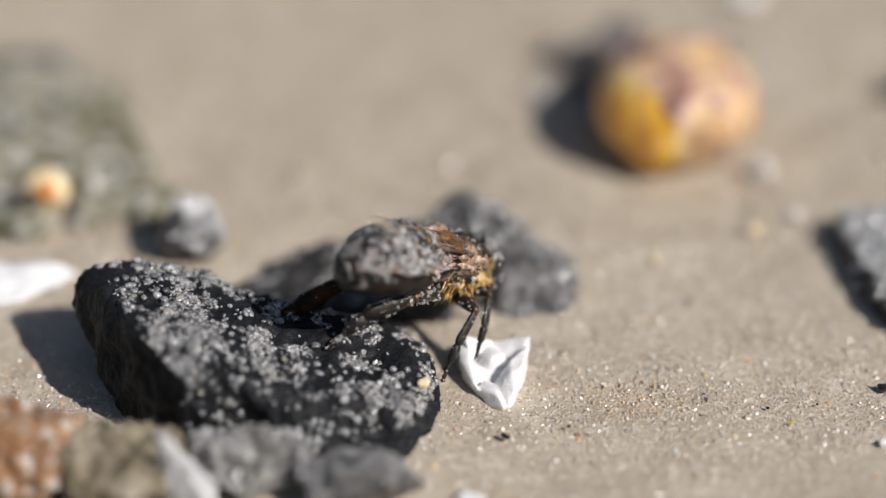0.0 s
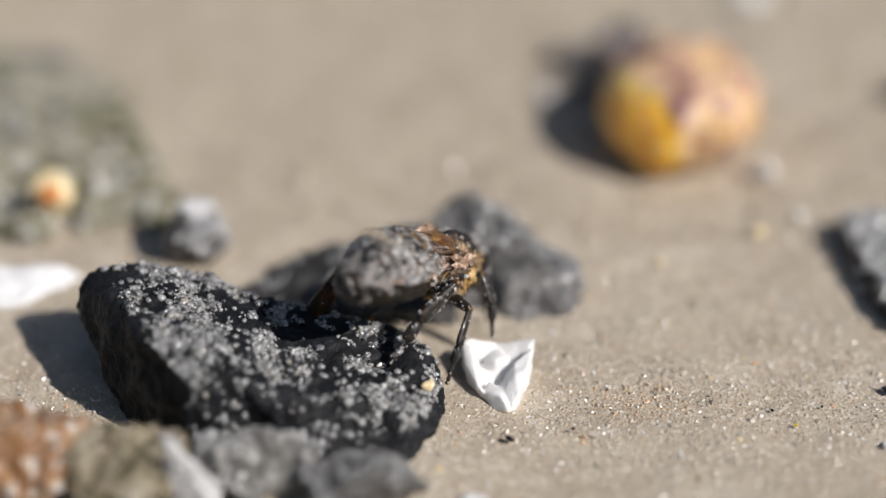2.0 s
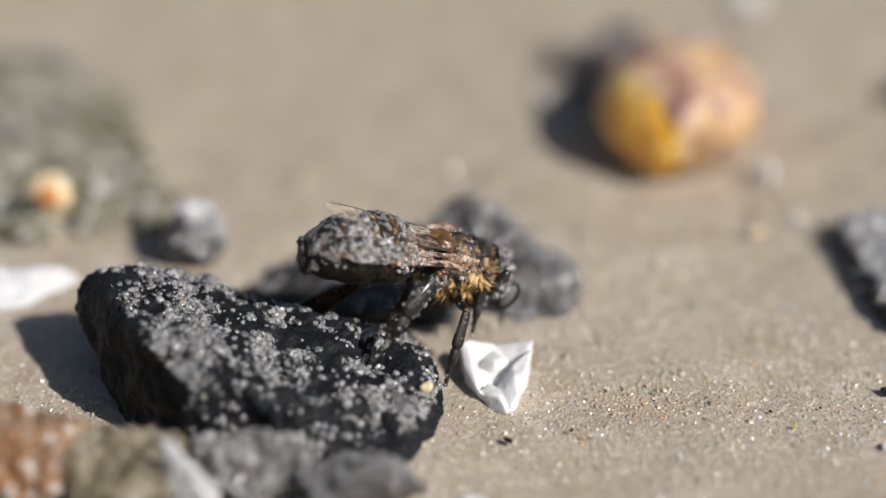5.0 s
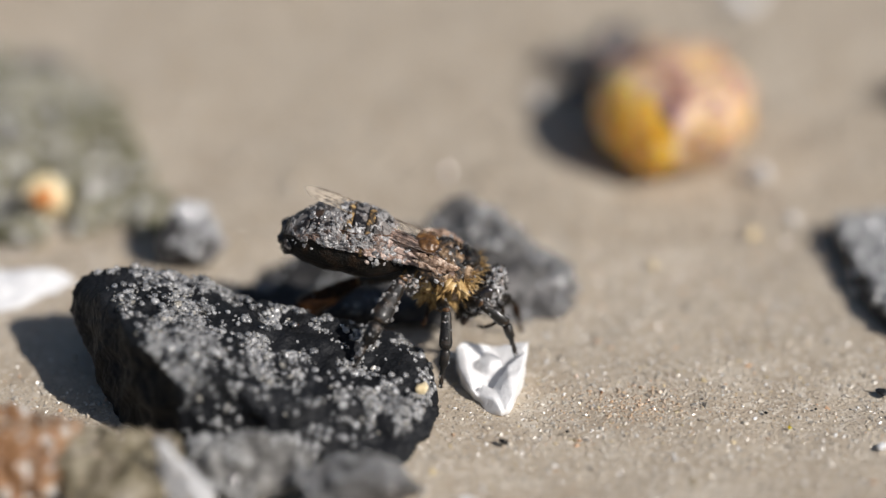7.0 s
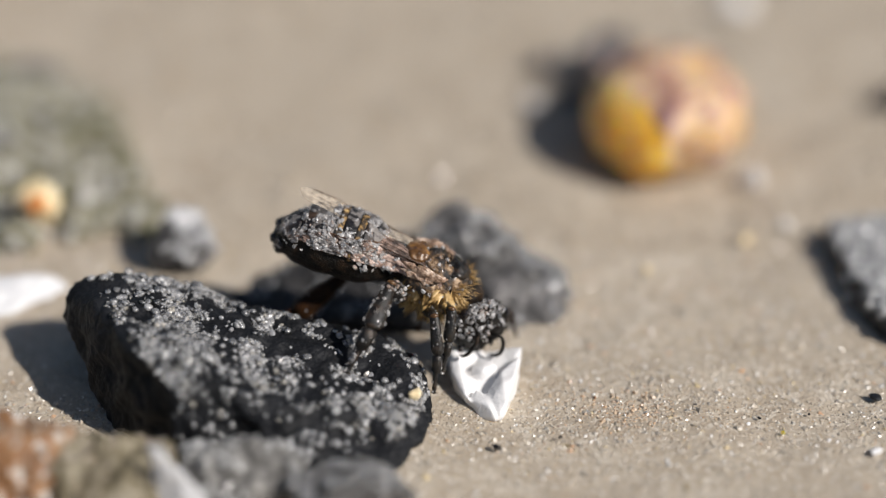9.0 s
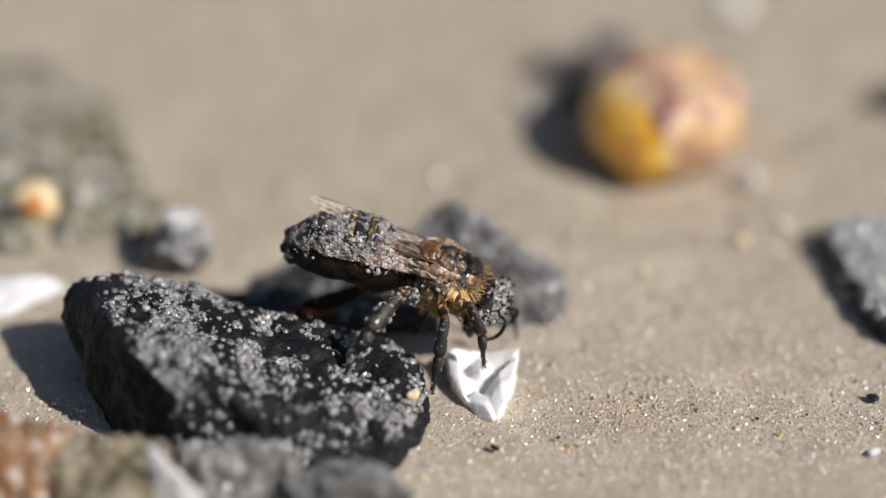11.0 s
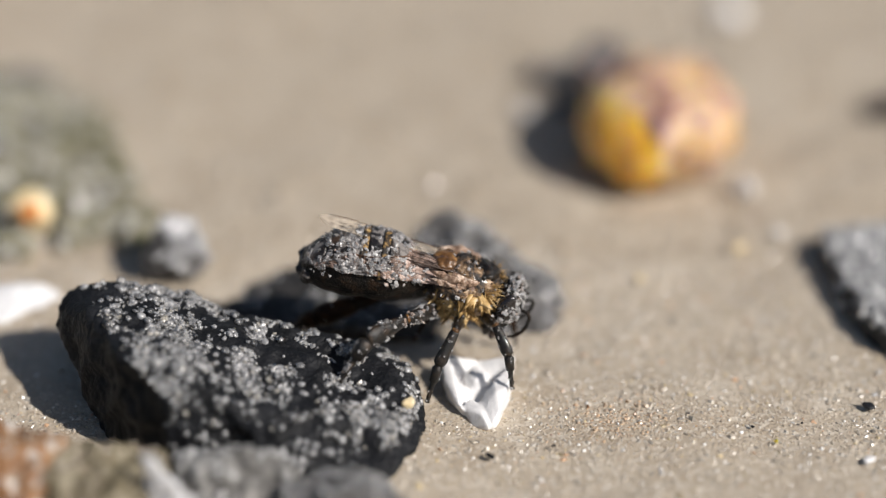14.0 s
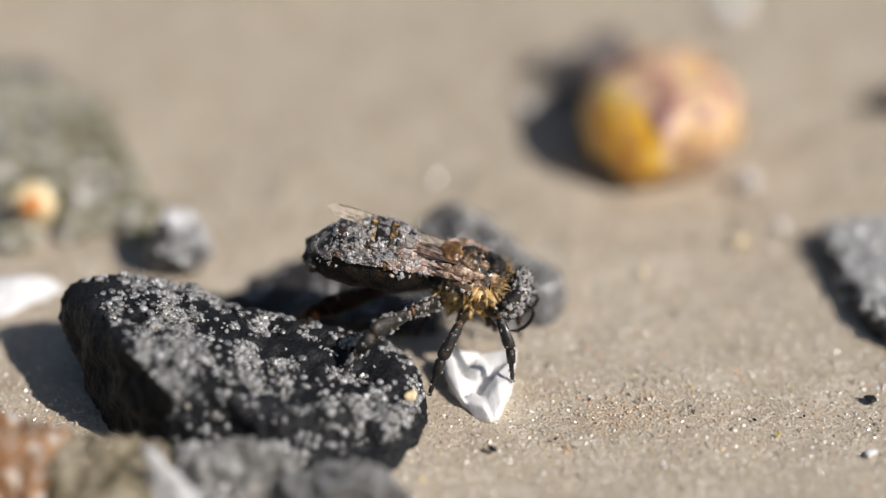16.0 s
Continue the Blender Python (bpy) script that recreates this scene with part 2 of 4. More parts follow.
def wing_material(name, tint, clear, low=0.15, high=1.9, size=0.7):
    m = bpy.data.materials.new(name)
    m.use_nodes = True
    n, l = m.node_tree.nodes, m.node_tree.links
    bsdf = n["Principled BSDF"]
    bsdf.inputs["Base Color"].default_value = (*tint, 1)
    bsdf.inputs["Roughness"].default_value = 0.22
    place = n.new("ShaderNodeTexCoord")
    folds = n.new("ShaderNodeTexNoise")
    folds.inputs["Scale"].default_value = 1 / (size * MM)
    folds.inputs["Detail"].default_value = 5
    l.new(place.outputs["Object"], folds.inputs["Vector"])
    ramp = n.new("ShaderNodeValToRGB")
    ramp.color_ramp.elements[0].position, ramp.color_ramp.elements[1].position = 0.35, 0.65
    ramp.color_ramp.elements[0].color = (*[c * low for c in tint], 1)
    ramp.color_ramp.elements[1].color = (*[min(1, c * high) for c in tint], 1)
    l.new(folds.outputs["Fac"], ramp.inputs["Fac"])
    l.new(ramp.outputs["Color"], bsdf.inputs["Base Color"])
    relief = n.new("ShaderNodeBump")
    relief.inputs["Strength"].default_value = 0.7
    relief.inputs["Distance"].default_value = 0.15 * MM
    l.new(folds.outputs["Fac"], relief.inputs["Height"])
    l.new(relief.outputs["Normal"], bsdf.inputs["Normal"])
    empty = n.new("ShaderNodeBsdfTransparent")
    mix = n.new("ShaderNodeMixShader")
    mix.inputs["Fac"].default_value = clear
    l.new(bsdf.outputs["BSDF"], mix.inputs[1])
    l.new(empty.outputs["BSDF"], mix.inputs[2])
    l.new(mix.outputs["Shader"], n["Material Output"].inputs["Surface"])
    return m


WING = wing_material("clear_wing", (0.60, 0.50, 0.39), 0.70, 0.4, 1.7, 0.4)
WING_WET = wing_material("wet_folded_wing", (0.22, 0.155, 0.125), 0.40, 0.10, 1.9, 0.4)


# ---- mesh tools ----
def link_mesh(name, verts, faces, mat, smooth=True, origin=(0, 0, 0), parent=None, label=""):
    """A mesh from millimetres, with its origin at that point."""
    v = (np.asarray(verts, float) - np.asarray(origin, float)) * MM
    me = bpy.data.meshes.new(name)
    me.from_pydata(v.tolist(), [], [tuple(int(i) for i in f) for f in faces])
    me.materials.append(mat)
    if smooth:
        me.polygons.foreach_set("use_smooth", [True] * len(me.polygons))
    me.update()
    ob = new(name, me)
    ob.location = Vector(origin) * MM
    if parent is not None:
        ob.parent = parent
    if label:
        ob["label"] = label
    return ob


def part(name, bm, mat, parent, label="", smooth=True):
    """A bmesh in millimetres as one mesh object under a thing."""
    bm.normal_update()
    v = [tuple(p.co) for p in bm.verts]
    bm.verts.index_update()
    f = [[p.index for p in q.verts] for q in bm.faces]
    bm.free()
    return link_mesh(name, v, f, mat, smooth, (0, 0, 0), parent, label)


def loft(rings, close=True):
    """Vertices and faces of a skin over rings of equally many points, capped at both ends."""
    n = len(rings[0])
    verts = [p for r in rings for p in r]
    faces = [(i * n + j, i * n + (j + 1) % n, (i + 1) * n + (j + 1) % n, (i + 1) * n + j) for i in range(len(rings) - 1) for j in range(n)]
    if close:
        faces.append(tuple(range(n - 1, -1, -1)))
        faces.append(tuple((len(rings) - 1) * n + j for j in range(n)))
    return verts, faces


def lumps(hulls, voxel, amount, size, seed, ridges=0.0, worn=3):
    """A stone out of a few overlapping angular lumps, fused, with broken relief: vertices and faces in mm."""
    bm = bmesh.new()
    for corners in hulls:
        made = [bm.verts.new(c) for c in corners]
        bmesh.ops.convex_hull(bm, input=made)
    loose = [v for v in bm.verts if not v.link_faces]
    bmesh.ops.delete(bm, geom=loose, context="VERTS")
    bmesh.ops.recalc_face_normals(bm, faces=bm.faces)
    me = bpy.data.meshes.new("rough")
    bm.to_mesh(me)
    bm.free()
    ob = new("rough", me)
    mod = ob.modifiers.new("fuse", "REMESH")
    mod.mode, mod.voxel_size = "VOXEL", voxel
    soft = ob.modifiers.new("worn", "SMOOTH")
    soft.iterations, soft.factor = worn, 0.5
    ready = ob.evaluated_get(bpy.context.evaluated_depsgraph_get()).to_mesh()
    count = len(ready.vertices)
    v, nrm = np.empty(count * 3), np.empty(count * 3)
    ready.vertices.foreach_get("co", v)
    ready.vertices.foreach_get("normal", nrm)
    v, nrm = v.reshape(-1, 3), nrm.reshape(-1, 3)
    faces = [tuple(p.vertices) for p in ready.polygons]
    bpy.data.objects.remove(ob)
    bpy.data.meshes.remove(me)
    away = Vector((seed * 7.3, seed * 3.1, -seed * 5.7))
    for i in range(count):
        p = Vector(v[i])
        d = noise.fractal(p / size + away, 0.9, 2.1, 5) * amount
        if ridges:
            d += ridges * (noise.voronoi(p / (size * 1.3) + away)[0][0] - 0.4)
        v[i] += nrm[i] * d
    return v, faces


def round_stone(seed, sx, sy, sz, corners=14, turn=0.0):
    """The corners of an angular pebble that sits on the ground with its middle at the origin."""
    rng = np.random.default_rng(seed)
    d = rng.normal(size=(corners, 3))
    d /= np.linalg.norm(d, axis=1)[:, None]
    d *= rng.uniform(0.92, 1.1, (corners, 1))
    c, s = math.cos(turn), math.sin(turn)
    p = d * (sx / 2, sy / 2, sz / 2)
    return [(c * x - s * y, s * x + c * y, z + sz * 0.42) for x, y, z in p]


def moved(points, x, y, z=0.0):
    return [(a + x, b + y, c + z) for a, b, c in points]


# ---- loose grains ----
GOLD = (1 + 5 ** 0.5) / 2
ICO_V = np.array([(-1, GOLD, 0), (1, GOLD, 0), (-1, -GOLD, 0), (1, -GOLD, 0), (0, -1, GOLD), (0, 1, GOLD), (0, -1, -GOLD), (0, 1, -GOLD),
                  (GOLD, 0, -1), (GOLD, 0, 1), (-GOLD, 0, -1), (-GOLD, 0, 1)]) / 1.9
ICO_F = np.array([(0, 11, 5), (0, 5, 1), (0, 1, 7), (0, 7, 10), (0, 10, 11), (1, 5, 9), (5, 11, 4), (11, 10, 2), (10, 7, 6), (7, 1, 8), (3, 9, 4),
                  (3, 4, 2), (3, 2, 6), (3, 6, 8), (3, 8, 9), (4, 9, 5), (2, 4, 11), (6, 2, 10), (8, 6, 7), (9, 8, 1)])


def round_grain():
    bm = bmesh.new()
    bmesh.ops.create_icosphere(bm, subdivisions=2, radius=1.0)
    bm.verts.index_update()
    v = np.array([tuple(p.co) for p in bm.verts])
    f = np.array([[p.index for p in q.verts] for q in bm.faces])
    bm.free()
    return v, f


ROUND_V, ROUND_F = round_grain()


def grains(name, points, sizes, mat, seed, parent=None, label="", origin=(0, 0, 0), base_v=ICO_V, base_f=ICO_F, smooth=False, lying=None, flat=0.5):
    """Many angular grains as one mesh: points and sizes in mm. lying: normals of the skin on which the grains lie flattened."""
    rng = np.random.default_rng(seed)
    k = len(points)
    q = rng.normal(size=(k, 4))
    q /= np.linalg.norm(q, axis=1)[:, None]
    w, x, y, z = q.T
    rot = np.stack([np.stack([1 - 2 * (y * y + z * z), 2 * (x * y - z * w), 2 * (x * z + y * w)], 1),
                    np.stack([2 * (x * y + z * w), 1 - 2 * (x * x + z * z), 2 * (y * z - x * w)], 1),
                    np.stack([2 * (x * z - y * w), 2 * (y * z + x * w), 1 - 2 * (x * x + y * y)], 1)], 1)
    if smooth:
        bulge = rng.normal(size=(k, 3, 3))
        shape = base_v[None] * (1 + 0.13 * np.sin(1.7 * np.einsum("nj,kij->kni", base_v, bulge)).sum(2, keepdims=True)) * rng.uniform(0.55, 1.2, (k, 1, 3))
    else:
        shape = base_v[None] * rng.uniform(0.65, 1.25, (k, len(base_v), 1)) * rng.uniform(0.42, 1.3, (k, 1, 3))
    v = np.einsum("kij,knj->kni", rot, shape)
    if lying is not None and k:
        nn = np.asarray(lying)
        v -= nn[:, None, :] * (np.einsum("kni,ki->kn", v, nn) * (1 - flat))[:, :, None]
    v = v * (np.asarray(sizes)[:, None, None] * 0.5) + np.asarray(points)[:, None, :]
    v = (v.reshape(-1, 3) - np.asarray(origin)) * MM
    f = (base_f[None] + len(base_v) * np.arange(k)[:, None, None]).reshape(-1, 3)
    me = bpy.data.meshes.new(name)
    me.vertices.add(len(v))
    me.vertices.foreach_set("co", v.ravel())
    me.loops.add(f.size)
    me.loops.foreach_set("vertex_index", f.ravel())
    me.polygons.add(len(f))
    me.polygons.foreach_set("loop_start", np.arange(0, f.size, 3))
    me.materials.append(mat)
    if smooth:
        me.polygons.foreach_set("use_smooth", np.ones(len(f), bool))
    else:
        me.shade_flat()
    me.update(calc_edges=True)
    ob = new(name, me)
    ob.location = Vector(origin) * MM
    if parent is not None:
        ob.parent = parent
        ob.location = (0, 0, 0)
    return tagged(ob, label, kind="stuff")


def scatter(verts, faces, count, seed, up=0.2, patch=0.0, patch_size=1.5, keep=None, toward=(0, 0, 1), outward=True):
    """Random points on the upper side of a skin, in clusters where patch is above zero. Points and normals."""
    rng = np.random.default_rng(seed)
    v = np.asarray(verts, float)
    tri = np.array([t for f in faces for t in ((f[0], f[i], f[i + 1]) for i in range(1, len(f) - 1))])
    a, b, c = v[tri[:, 0]], v[tri[:, 1]], v[tri[:, 2]]
    cross = np.cross(b - a, c - a)
    if outward and np.einsum("ij,ij->i", a - v.mean(0), cross).sum() < 0:
        cross = -cross
    area = np.linalg.norm(cross, axis=1) + 1e-12
    nrm = cross / area[:, None]
    weight = area * np.clip(nrm @ (np.asarray(toward, float) / np.linalg.norm(toward)) - up, 0, 1) ** 0.5
    pick = rng.choice(len(tri), int(count * (3 if patch else 1)), p=weight / weight.sum())
    r1, r2 = np.sqrt(rng.random(len(pick))), rng.random(len(pick))
    p = a[pick] * (1 - r1)[:, None] + b[pick] * (r1 * (1 - r2))[:, None] + c[pick] * (r1 * r2)[:, None]
    nn = nrm[pick]
    if patch:
        val = np.array([noise.fractal(Vector(q) / patch_size + Vector((seed, 0, 0)), 1.0, 2.0, 3) for q in p])
        sel = val + rng.normal(0, 0.12, len(p)) > patch - 0.25
        p, nn = p[sel], nn[sel]
    if keep is not None:
        sel = np.array([keep(q) for q in p])
        p, nn = p[sel], nn[sel]
    return p[:count], nn[:count]


def stone(name, hulls, mat, label, category, voxel=0.2, amount=0.2, size=1.2, seed=1, ridges=0.0, sand=0, sand_size=(0.14, 0.26), up=0.2, patch=0.25,
          patch_size=1.5, sand_mat=None, group="", toward=(0, 0, 1), worn=3, keep=None):
    v, f = lumps(hulls, voxel, amount, size, seed, ridges, worn)
    base = (float(v[:, 0].mean()), float(v[:, 1].mean()), float(v[:, 2].min()))
    ob = link_mesh(name, v, f, mat, True, base)
    tagged(ob, label, category, group)
    if sand:
        p, nn = scatter(v, f, sand, seed + 40, up, patch, patch_size, keep, toward)
        rng = np.random.default_rng(seed + 80)
        s = rng.uniform(*sand_size, len(p))
        grains("sand_dusting", p + nn * (s * 0.22)[:, None], s, sand_mat or GRAIN_GREY, seed + 120, ob, "pale quartz sand grains", base)
    return ob, v, f


# ---- the ground ----
def ground_height(x, y):
    p = Vector((x, y, 0))
    return 0.30 * noise.noise(p / 11.0) + 0.12 * noise.noise(p / 3.1 + Vector((5, 2, 0))) + 0.05 * noise.noise(p / 0.9) - 0.08


def ground():
    xs = np.concatenate([[-60000, -6000, -600, -120, -60], np.arange(-42, 42.01, 0.4), [60, 120, 600, 6000, 60000]])
    ys = np.concatenate([[-60000, -6000, -600, -200, -80], np.arange(-34, 62.01, 0.4), [80, 130, 600, 6000, 60000]])
    verts, faces = [], []
    for y in ys:
        for x in xs:
            near = abs(x) < 43 and -35 < y < 63
            verts.append((x, y, ground_height(x, y) if near else -0.1))
    n = len(xs)
    for j in range(len(ys) - 1):
        for i in range(n - 1):
            faces.append((j * n + i, j * n + i + 1, (j + 1) * n + i + 1, (j + 1) * n + i))
    ob = link_mesh("ground", verts, faces, SAND)
    return tagged(ob, "pale beige beach sand, damp and fine", "sand", kind="structure")


ground()


def sand_cover():
    rng = np.random.default_rng(11)
    count = 84000
    x, y = rng.uniform(-27, 28, count), rng.uniform(-28, 2, count)
    z = np.array([ground_height(a, b) for a, b in zip(x, y)])
    s = np.clip(rng.lognormal(math.log(0.17), 0.28, count), 0.08, 0.40)
    tagged(grains("sand_grains", np.stack([x, y, z - s * 0.31], 1), s, GRAIN, 12), "fine beige and clear quartz sand grains", "sand")
    count = 8500
    x, y = rng.uniform(-27, 28, count), rng.uniform(-28, 0, count)
    z = np.array([ground_height(a, b) for a, b in zip(x, y)])
    s = np.clip(rng.lognormal(math.log(0.24), 0.34, count), 0.12, 0.55)
    tagged(grains("quartz_grains", np.stack([x, y, z - s * 0.16], 1), s, GRAIN_CLEAR, 14), "sparkling clear quartz grains among the sand", "sand")
    count = 9000
    x, y = rng.uniform(-27, 28, count), rng.uniform(-28, 0, count)
    z = np.array([ground_height(a, b) for a, b in zip(x, y)])
    s = rng.uniform(0.09, 0.18, count)
    tagged(grains("quartz_grains", np.stack([x, y, z - 0.012], 1), s, GRAIN_CLEAR, 17), "fine glinting quartz grains among the sand", "sand")
    # sun glints on the sand, painted as small opaque white grains
    count = 700
    x, y = rng.uniform(-27, 28, count), rng.uniform(-28, 0, count)
    z = np.array([ground_height(a, b) for a, b in zip(x, y)])
    s = np.clip(rng.lognormal(math.log(0.15), 0.3, count), 0.08, 0.35)
    tagged(grains("white_glint_grains", np.stack([x, y, z + s * 0.1], 1), s, GRAIN_GLINT, 16), "bright white grains standing in for glints on the sand", "sand")
    count = 420
    x, y = rng.normal(9.8, 1.9, count), rng.normal(-17.4, 1.1, count)
    z = np.array([ground_height(a, b) for a, b in zip(x, y)])
    s = np.clip(rng.lognormal(math.log(0.17), 0.3, count), 0.08, 0.4)
    tagged(grains("orange_grains", np.stack([x, y, z - s * 0.08], 1), s, GRAIN_ORANGE, 15), "patch of orange sand grains", "sand")
    count = 9000
    x, y = rng.uniform(-36, 36, count), rng.uniform(0, 46, count)
    z = np.array([ground_height(a, b) for a, b in zip(x, y)])
    s = np.clip(rng.lognormal(math.log(0.2), 0.5, count), 0.1, 0.9)
    tagged(grains("sand_grains", np.stack([x, y, z + s * 0.15], 1), s, GRAIN, 13), "scattered coarse sand grains, pale", "sand")


sand_cover()

# ---- stones ----
# the black stone on which the bee stands: a high end, a saddle and a low end
BIG_LEFT = [(-20.4, -12.3, 4.6), (-19.6, -11.7, 5.0), (-17.3, -11.5, 5.1), (-13.6, -11.8, 4.6), (-10.9, -12.9, 3.8), (-20.8, -12.8, 3.4), (-19.5, -13.2, 5.0),
            (-17.6, -16.6, 5.3), (-16.4, -19.3, 5.4), (-14.8, -21.1, 5.0), (-14.0, -22.0, 4.4), (-13.9, -22.0, 1.2), (-14.0, -20.9, -0.4), (-17.7, -18.6, -0.4),
            (-18.6, -16.2, 0.0), (-19.6, -13.2, 1.0), (-17.0, -9.0, -0.4), (-12.0, -9.5, -0.4), (-11.2, -20.8, 3.5), (-12.6, -22.2, 1.2), (-10.0, -20.8, -0.4), (-8.0, -11.0, -0.4), (-8.0, -14.0, 3.4)]
BIG_RIGHT = [(-12.0, -13.0, 3.6), (-7.5, -13.6, 3.6), (-5.4, -14.6, 2.9), (-2.9, -13.7, 2.3), (-1.4, -14.7, 1.6), (-0.5, -17.3, 0.9), (-0.4, -18.9, 0.3),
             (-1.8, -22.2, 0.3), (-2.7, -23.2, -0.4), (-6.5, -23.4, -0.3), (-7.6, -22.2, 1.5), (-11.0, -20.8, 3.3), (-8.7, -22.6, 1.0), (-8.6, -20.2, 2.9), (-4.3, -19.0, 2.3), (-1.6, -18.2, 1.9),
             (-2.2, -20.8, 1.5), (-7.8, -19.0, 2.6), (-12.5, -19.0, -0.4), (-10.0, -11.0, -0.4), (-2.0, -12.5, -0.4), (-0.8, -15.0, -0.4)]
black_stone, rock_v, rock_f = stone("stone", [BIG_LEFT, BIG_RIGHT], COAL, "jagged black stone dusted with pale sand grains", "stone", voxel=0.16, amount=0.32, size=1.7,
                                    seed=3, ridges=0.3)


def bare(q):
    """Where sand is kept sparse: the low end, and by the bee, for its shade."""
    end = q[0] > -6.5 and q[2] < 0.9 - 0.12 * q[0] * noise.noise(Vector(q) * 0.8)
    return end or (-9.0 < q[0] < -1.8 and q[1] > -17.2 and noise.noise(Vector(q) * 1.3) > -0.05)


def dust_black_stone():
    base = tuple(black_stone.location / MM)
    rng = np.random.default_rng(301)
    way = (0.45, -0.5, 0.75)
    layers = [(6400, 0.10, 0.24, 0.34, 1.9, 0.42, GRAIN_GREY), (1800, 0.2, 0.4, 0.36, 1.9, 0.42, GRAIN_GREY), (360, 0.3, 0.52, 0.2, 2.4, 0.5, GRAIN_BEAD), (420, 0.14, 0.32, 0.0, 2.0, 0.5, GRAIN_BEAD)]
    for number, (count, low, high, patch, patch_size, up, mat) in enumerate(layers):
        p, nn = scatter(rock_v, rock_f, count, 43, up, patch, patch_size, lambda q: not bare(q), way)
        sel = nn @ np.array((-0.81, -0.54, 0.22)) < 0.42
        p, nn = p[sel], nn[sel]
        size = rng.uniform(low, high, len(p))
        grains("sand_dusting", p + nn * (size * 0.12)[:, None], size, mat, 123 + number, black_stone, "pale quartz sand grains", base,
               *((ROUND_V, ROUND_F, True) if mat is GRAIN_BEAD else ()), lying=nn, flat=0.7)


dust_black_stone()
stone("stone", [[(-1.6, -6.6, -0.4), (-1.4, -2.0, 2.2), (-0.4, -0.6, 3.3), (0.9, -0.6, 3.7), (1.9, -1.4, 3.3), (3.2, -2.8, 2.6), (5.6, -4.0, 1.9), (7.0, -4.6, 0.9), (7.6, -5.8, -0.2), (6.8, -8.2, -0.4),
                 (3.8, -9.4, -0.4), (4.4, -6.4, 1.6), (2.0, -5.6, 1.9), (-1.6, -4.0, 1.2), (0.0, 0.8, -0.4), (5.0, -1.0, -0.4)]],
      GREY, "dark grey stone half buried in sand", "stone", voxel=0.22, amount=0.5, size=1.6, seed=5, sand=900, sand_size=(0.2, 0.5), up=0.25, patch=0.3, patch_size=2.2)
# low stone whose dark colour and reach also stand in for shade behind the bee
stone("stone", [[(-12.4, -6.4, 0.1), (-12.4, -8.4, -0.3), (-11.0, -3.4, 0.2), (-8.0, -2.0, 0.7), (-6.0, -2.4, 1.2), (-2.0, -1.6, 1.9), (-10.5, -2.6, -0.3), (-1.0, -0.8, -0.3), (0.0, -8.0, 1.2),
                 (0.0, -9.4, -0.3), (-6.5, -8.4, 1.0), (-4.0, -10.0, 1.2), (-3.0, -5.0, 1.7)]], DIM, "low dark stone filling the shade behind the bee", "stone", voxel=0.22, amount=0.4, size=1.5, seed=6, sand=420, sand_size=(0.18, 0.4), up=0.3, patch=0.25)
stone("pebble", [moved(round_stone(4, 4.5, 4.0, 3.6, 26), -15.5, -2.0)], GREY, "small dark pebble capped with pale sand", "pebble", voxel=0.18, amount=0.25, seed=7,
      sand=380, sand_size=(0.25, 0.6), up=0.6, patch=0.12, patch_size=2.5, toward=(0.4, -0.1, 0.9), sand_mat=GRAIN_CAP)
amber_pebble, amber_v, amber_f = stone("pebble", [moved(round_stone(5, 10.1, 12.8, 7.0, 170, 0.0), 14.2, 12.6)], AMBER, "rounded translucent amber and orange pebble", "pebble", voxel=0.28, amount=0.34, size=2.2, seed=9, worn=14)


def amber_lobe():
    """The clear yellow part of the amber pebble: a skin just proud of its low flank."""
    middle = np.asarray(amber_v).mean(0)
    way = np.array((-0.78, -0.45, -0.3))
    depth = np.array([(p - middle) @ way / 5.0 - 0.62 + 0.22 * noise.noise(Vector(p) / 2.4) for p in amber_v])
    out = (amber_v - middle) / np.linalg.norm(amber_v - middle, axis=1)[:, None]
    skin = amber_v + out * np.clip(depth * 0.8, -0.05, 0.25)[:, None]
    faces = [f for f in amber_f if max(depth[i] for i in f) > 0]
    used = sorted({i for f in faces for i in f})
    order = {i: k for k, i in enumerate(used)}
    base = tuple(amber_pebble.location / MM)
    ob = link_mesh("lobe", skin[used], [tuple(order[i] for i in f) for f in faces], YELLOW, True, base, amber_pebble, "clear yellow amber lobe")
    ob.location = (0, 0, 0)


amber_lobe()
stone("stone", [moved(round_stone(6, 3.6, 3.6, 3.0, 18, 0.4), 10.4, 22.0), moved(round_stone(8, 3.4, 3.2, 3.0), 11.6, 25.0), moved(round_stone(9, 1.8, 1.8, 1.4), 9.2, 18.6)], CHAR,
      "charred brown crumb with reddish flecks", "stone", voxel=0.2, amount=0.7, size=1.1, seed=10, sand=260, sand_size=(0.2, 0.5), up=0.3, patch=0.2)
stone("stone", [moved(round_stone(61, 2.4, 2.2, 1.6), 7.0, 23.6)], CHAR, "small charred crumb on sand", "stone", voxel=0.16, amount=0.4, size=0.9, seed=61, sand=60, sand_size=(0.2, 0.5), up=0.3, patch=0.2)
stone("stone", [moved(round_stone(62, 1.8, 1.5, 1.0), 8.2, 20.4)], CHAR, "small charred crumb on sand", "stone", voxel=0.14, amount=0.3, size=0.8, seed=62, sand=40, sand_size=(0.2, 0.4), up=0.3, patch=0.2)
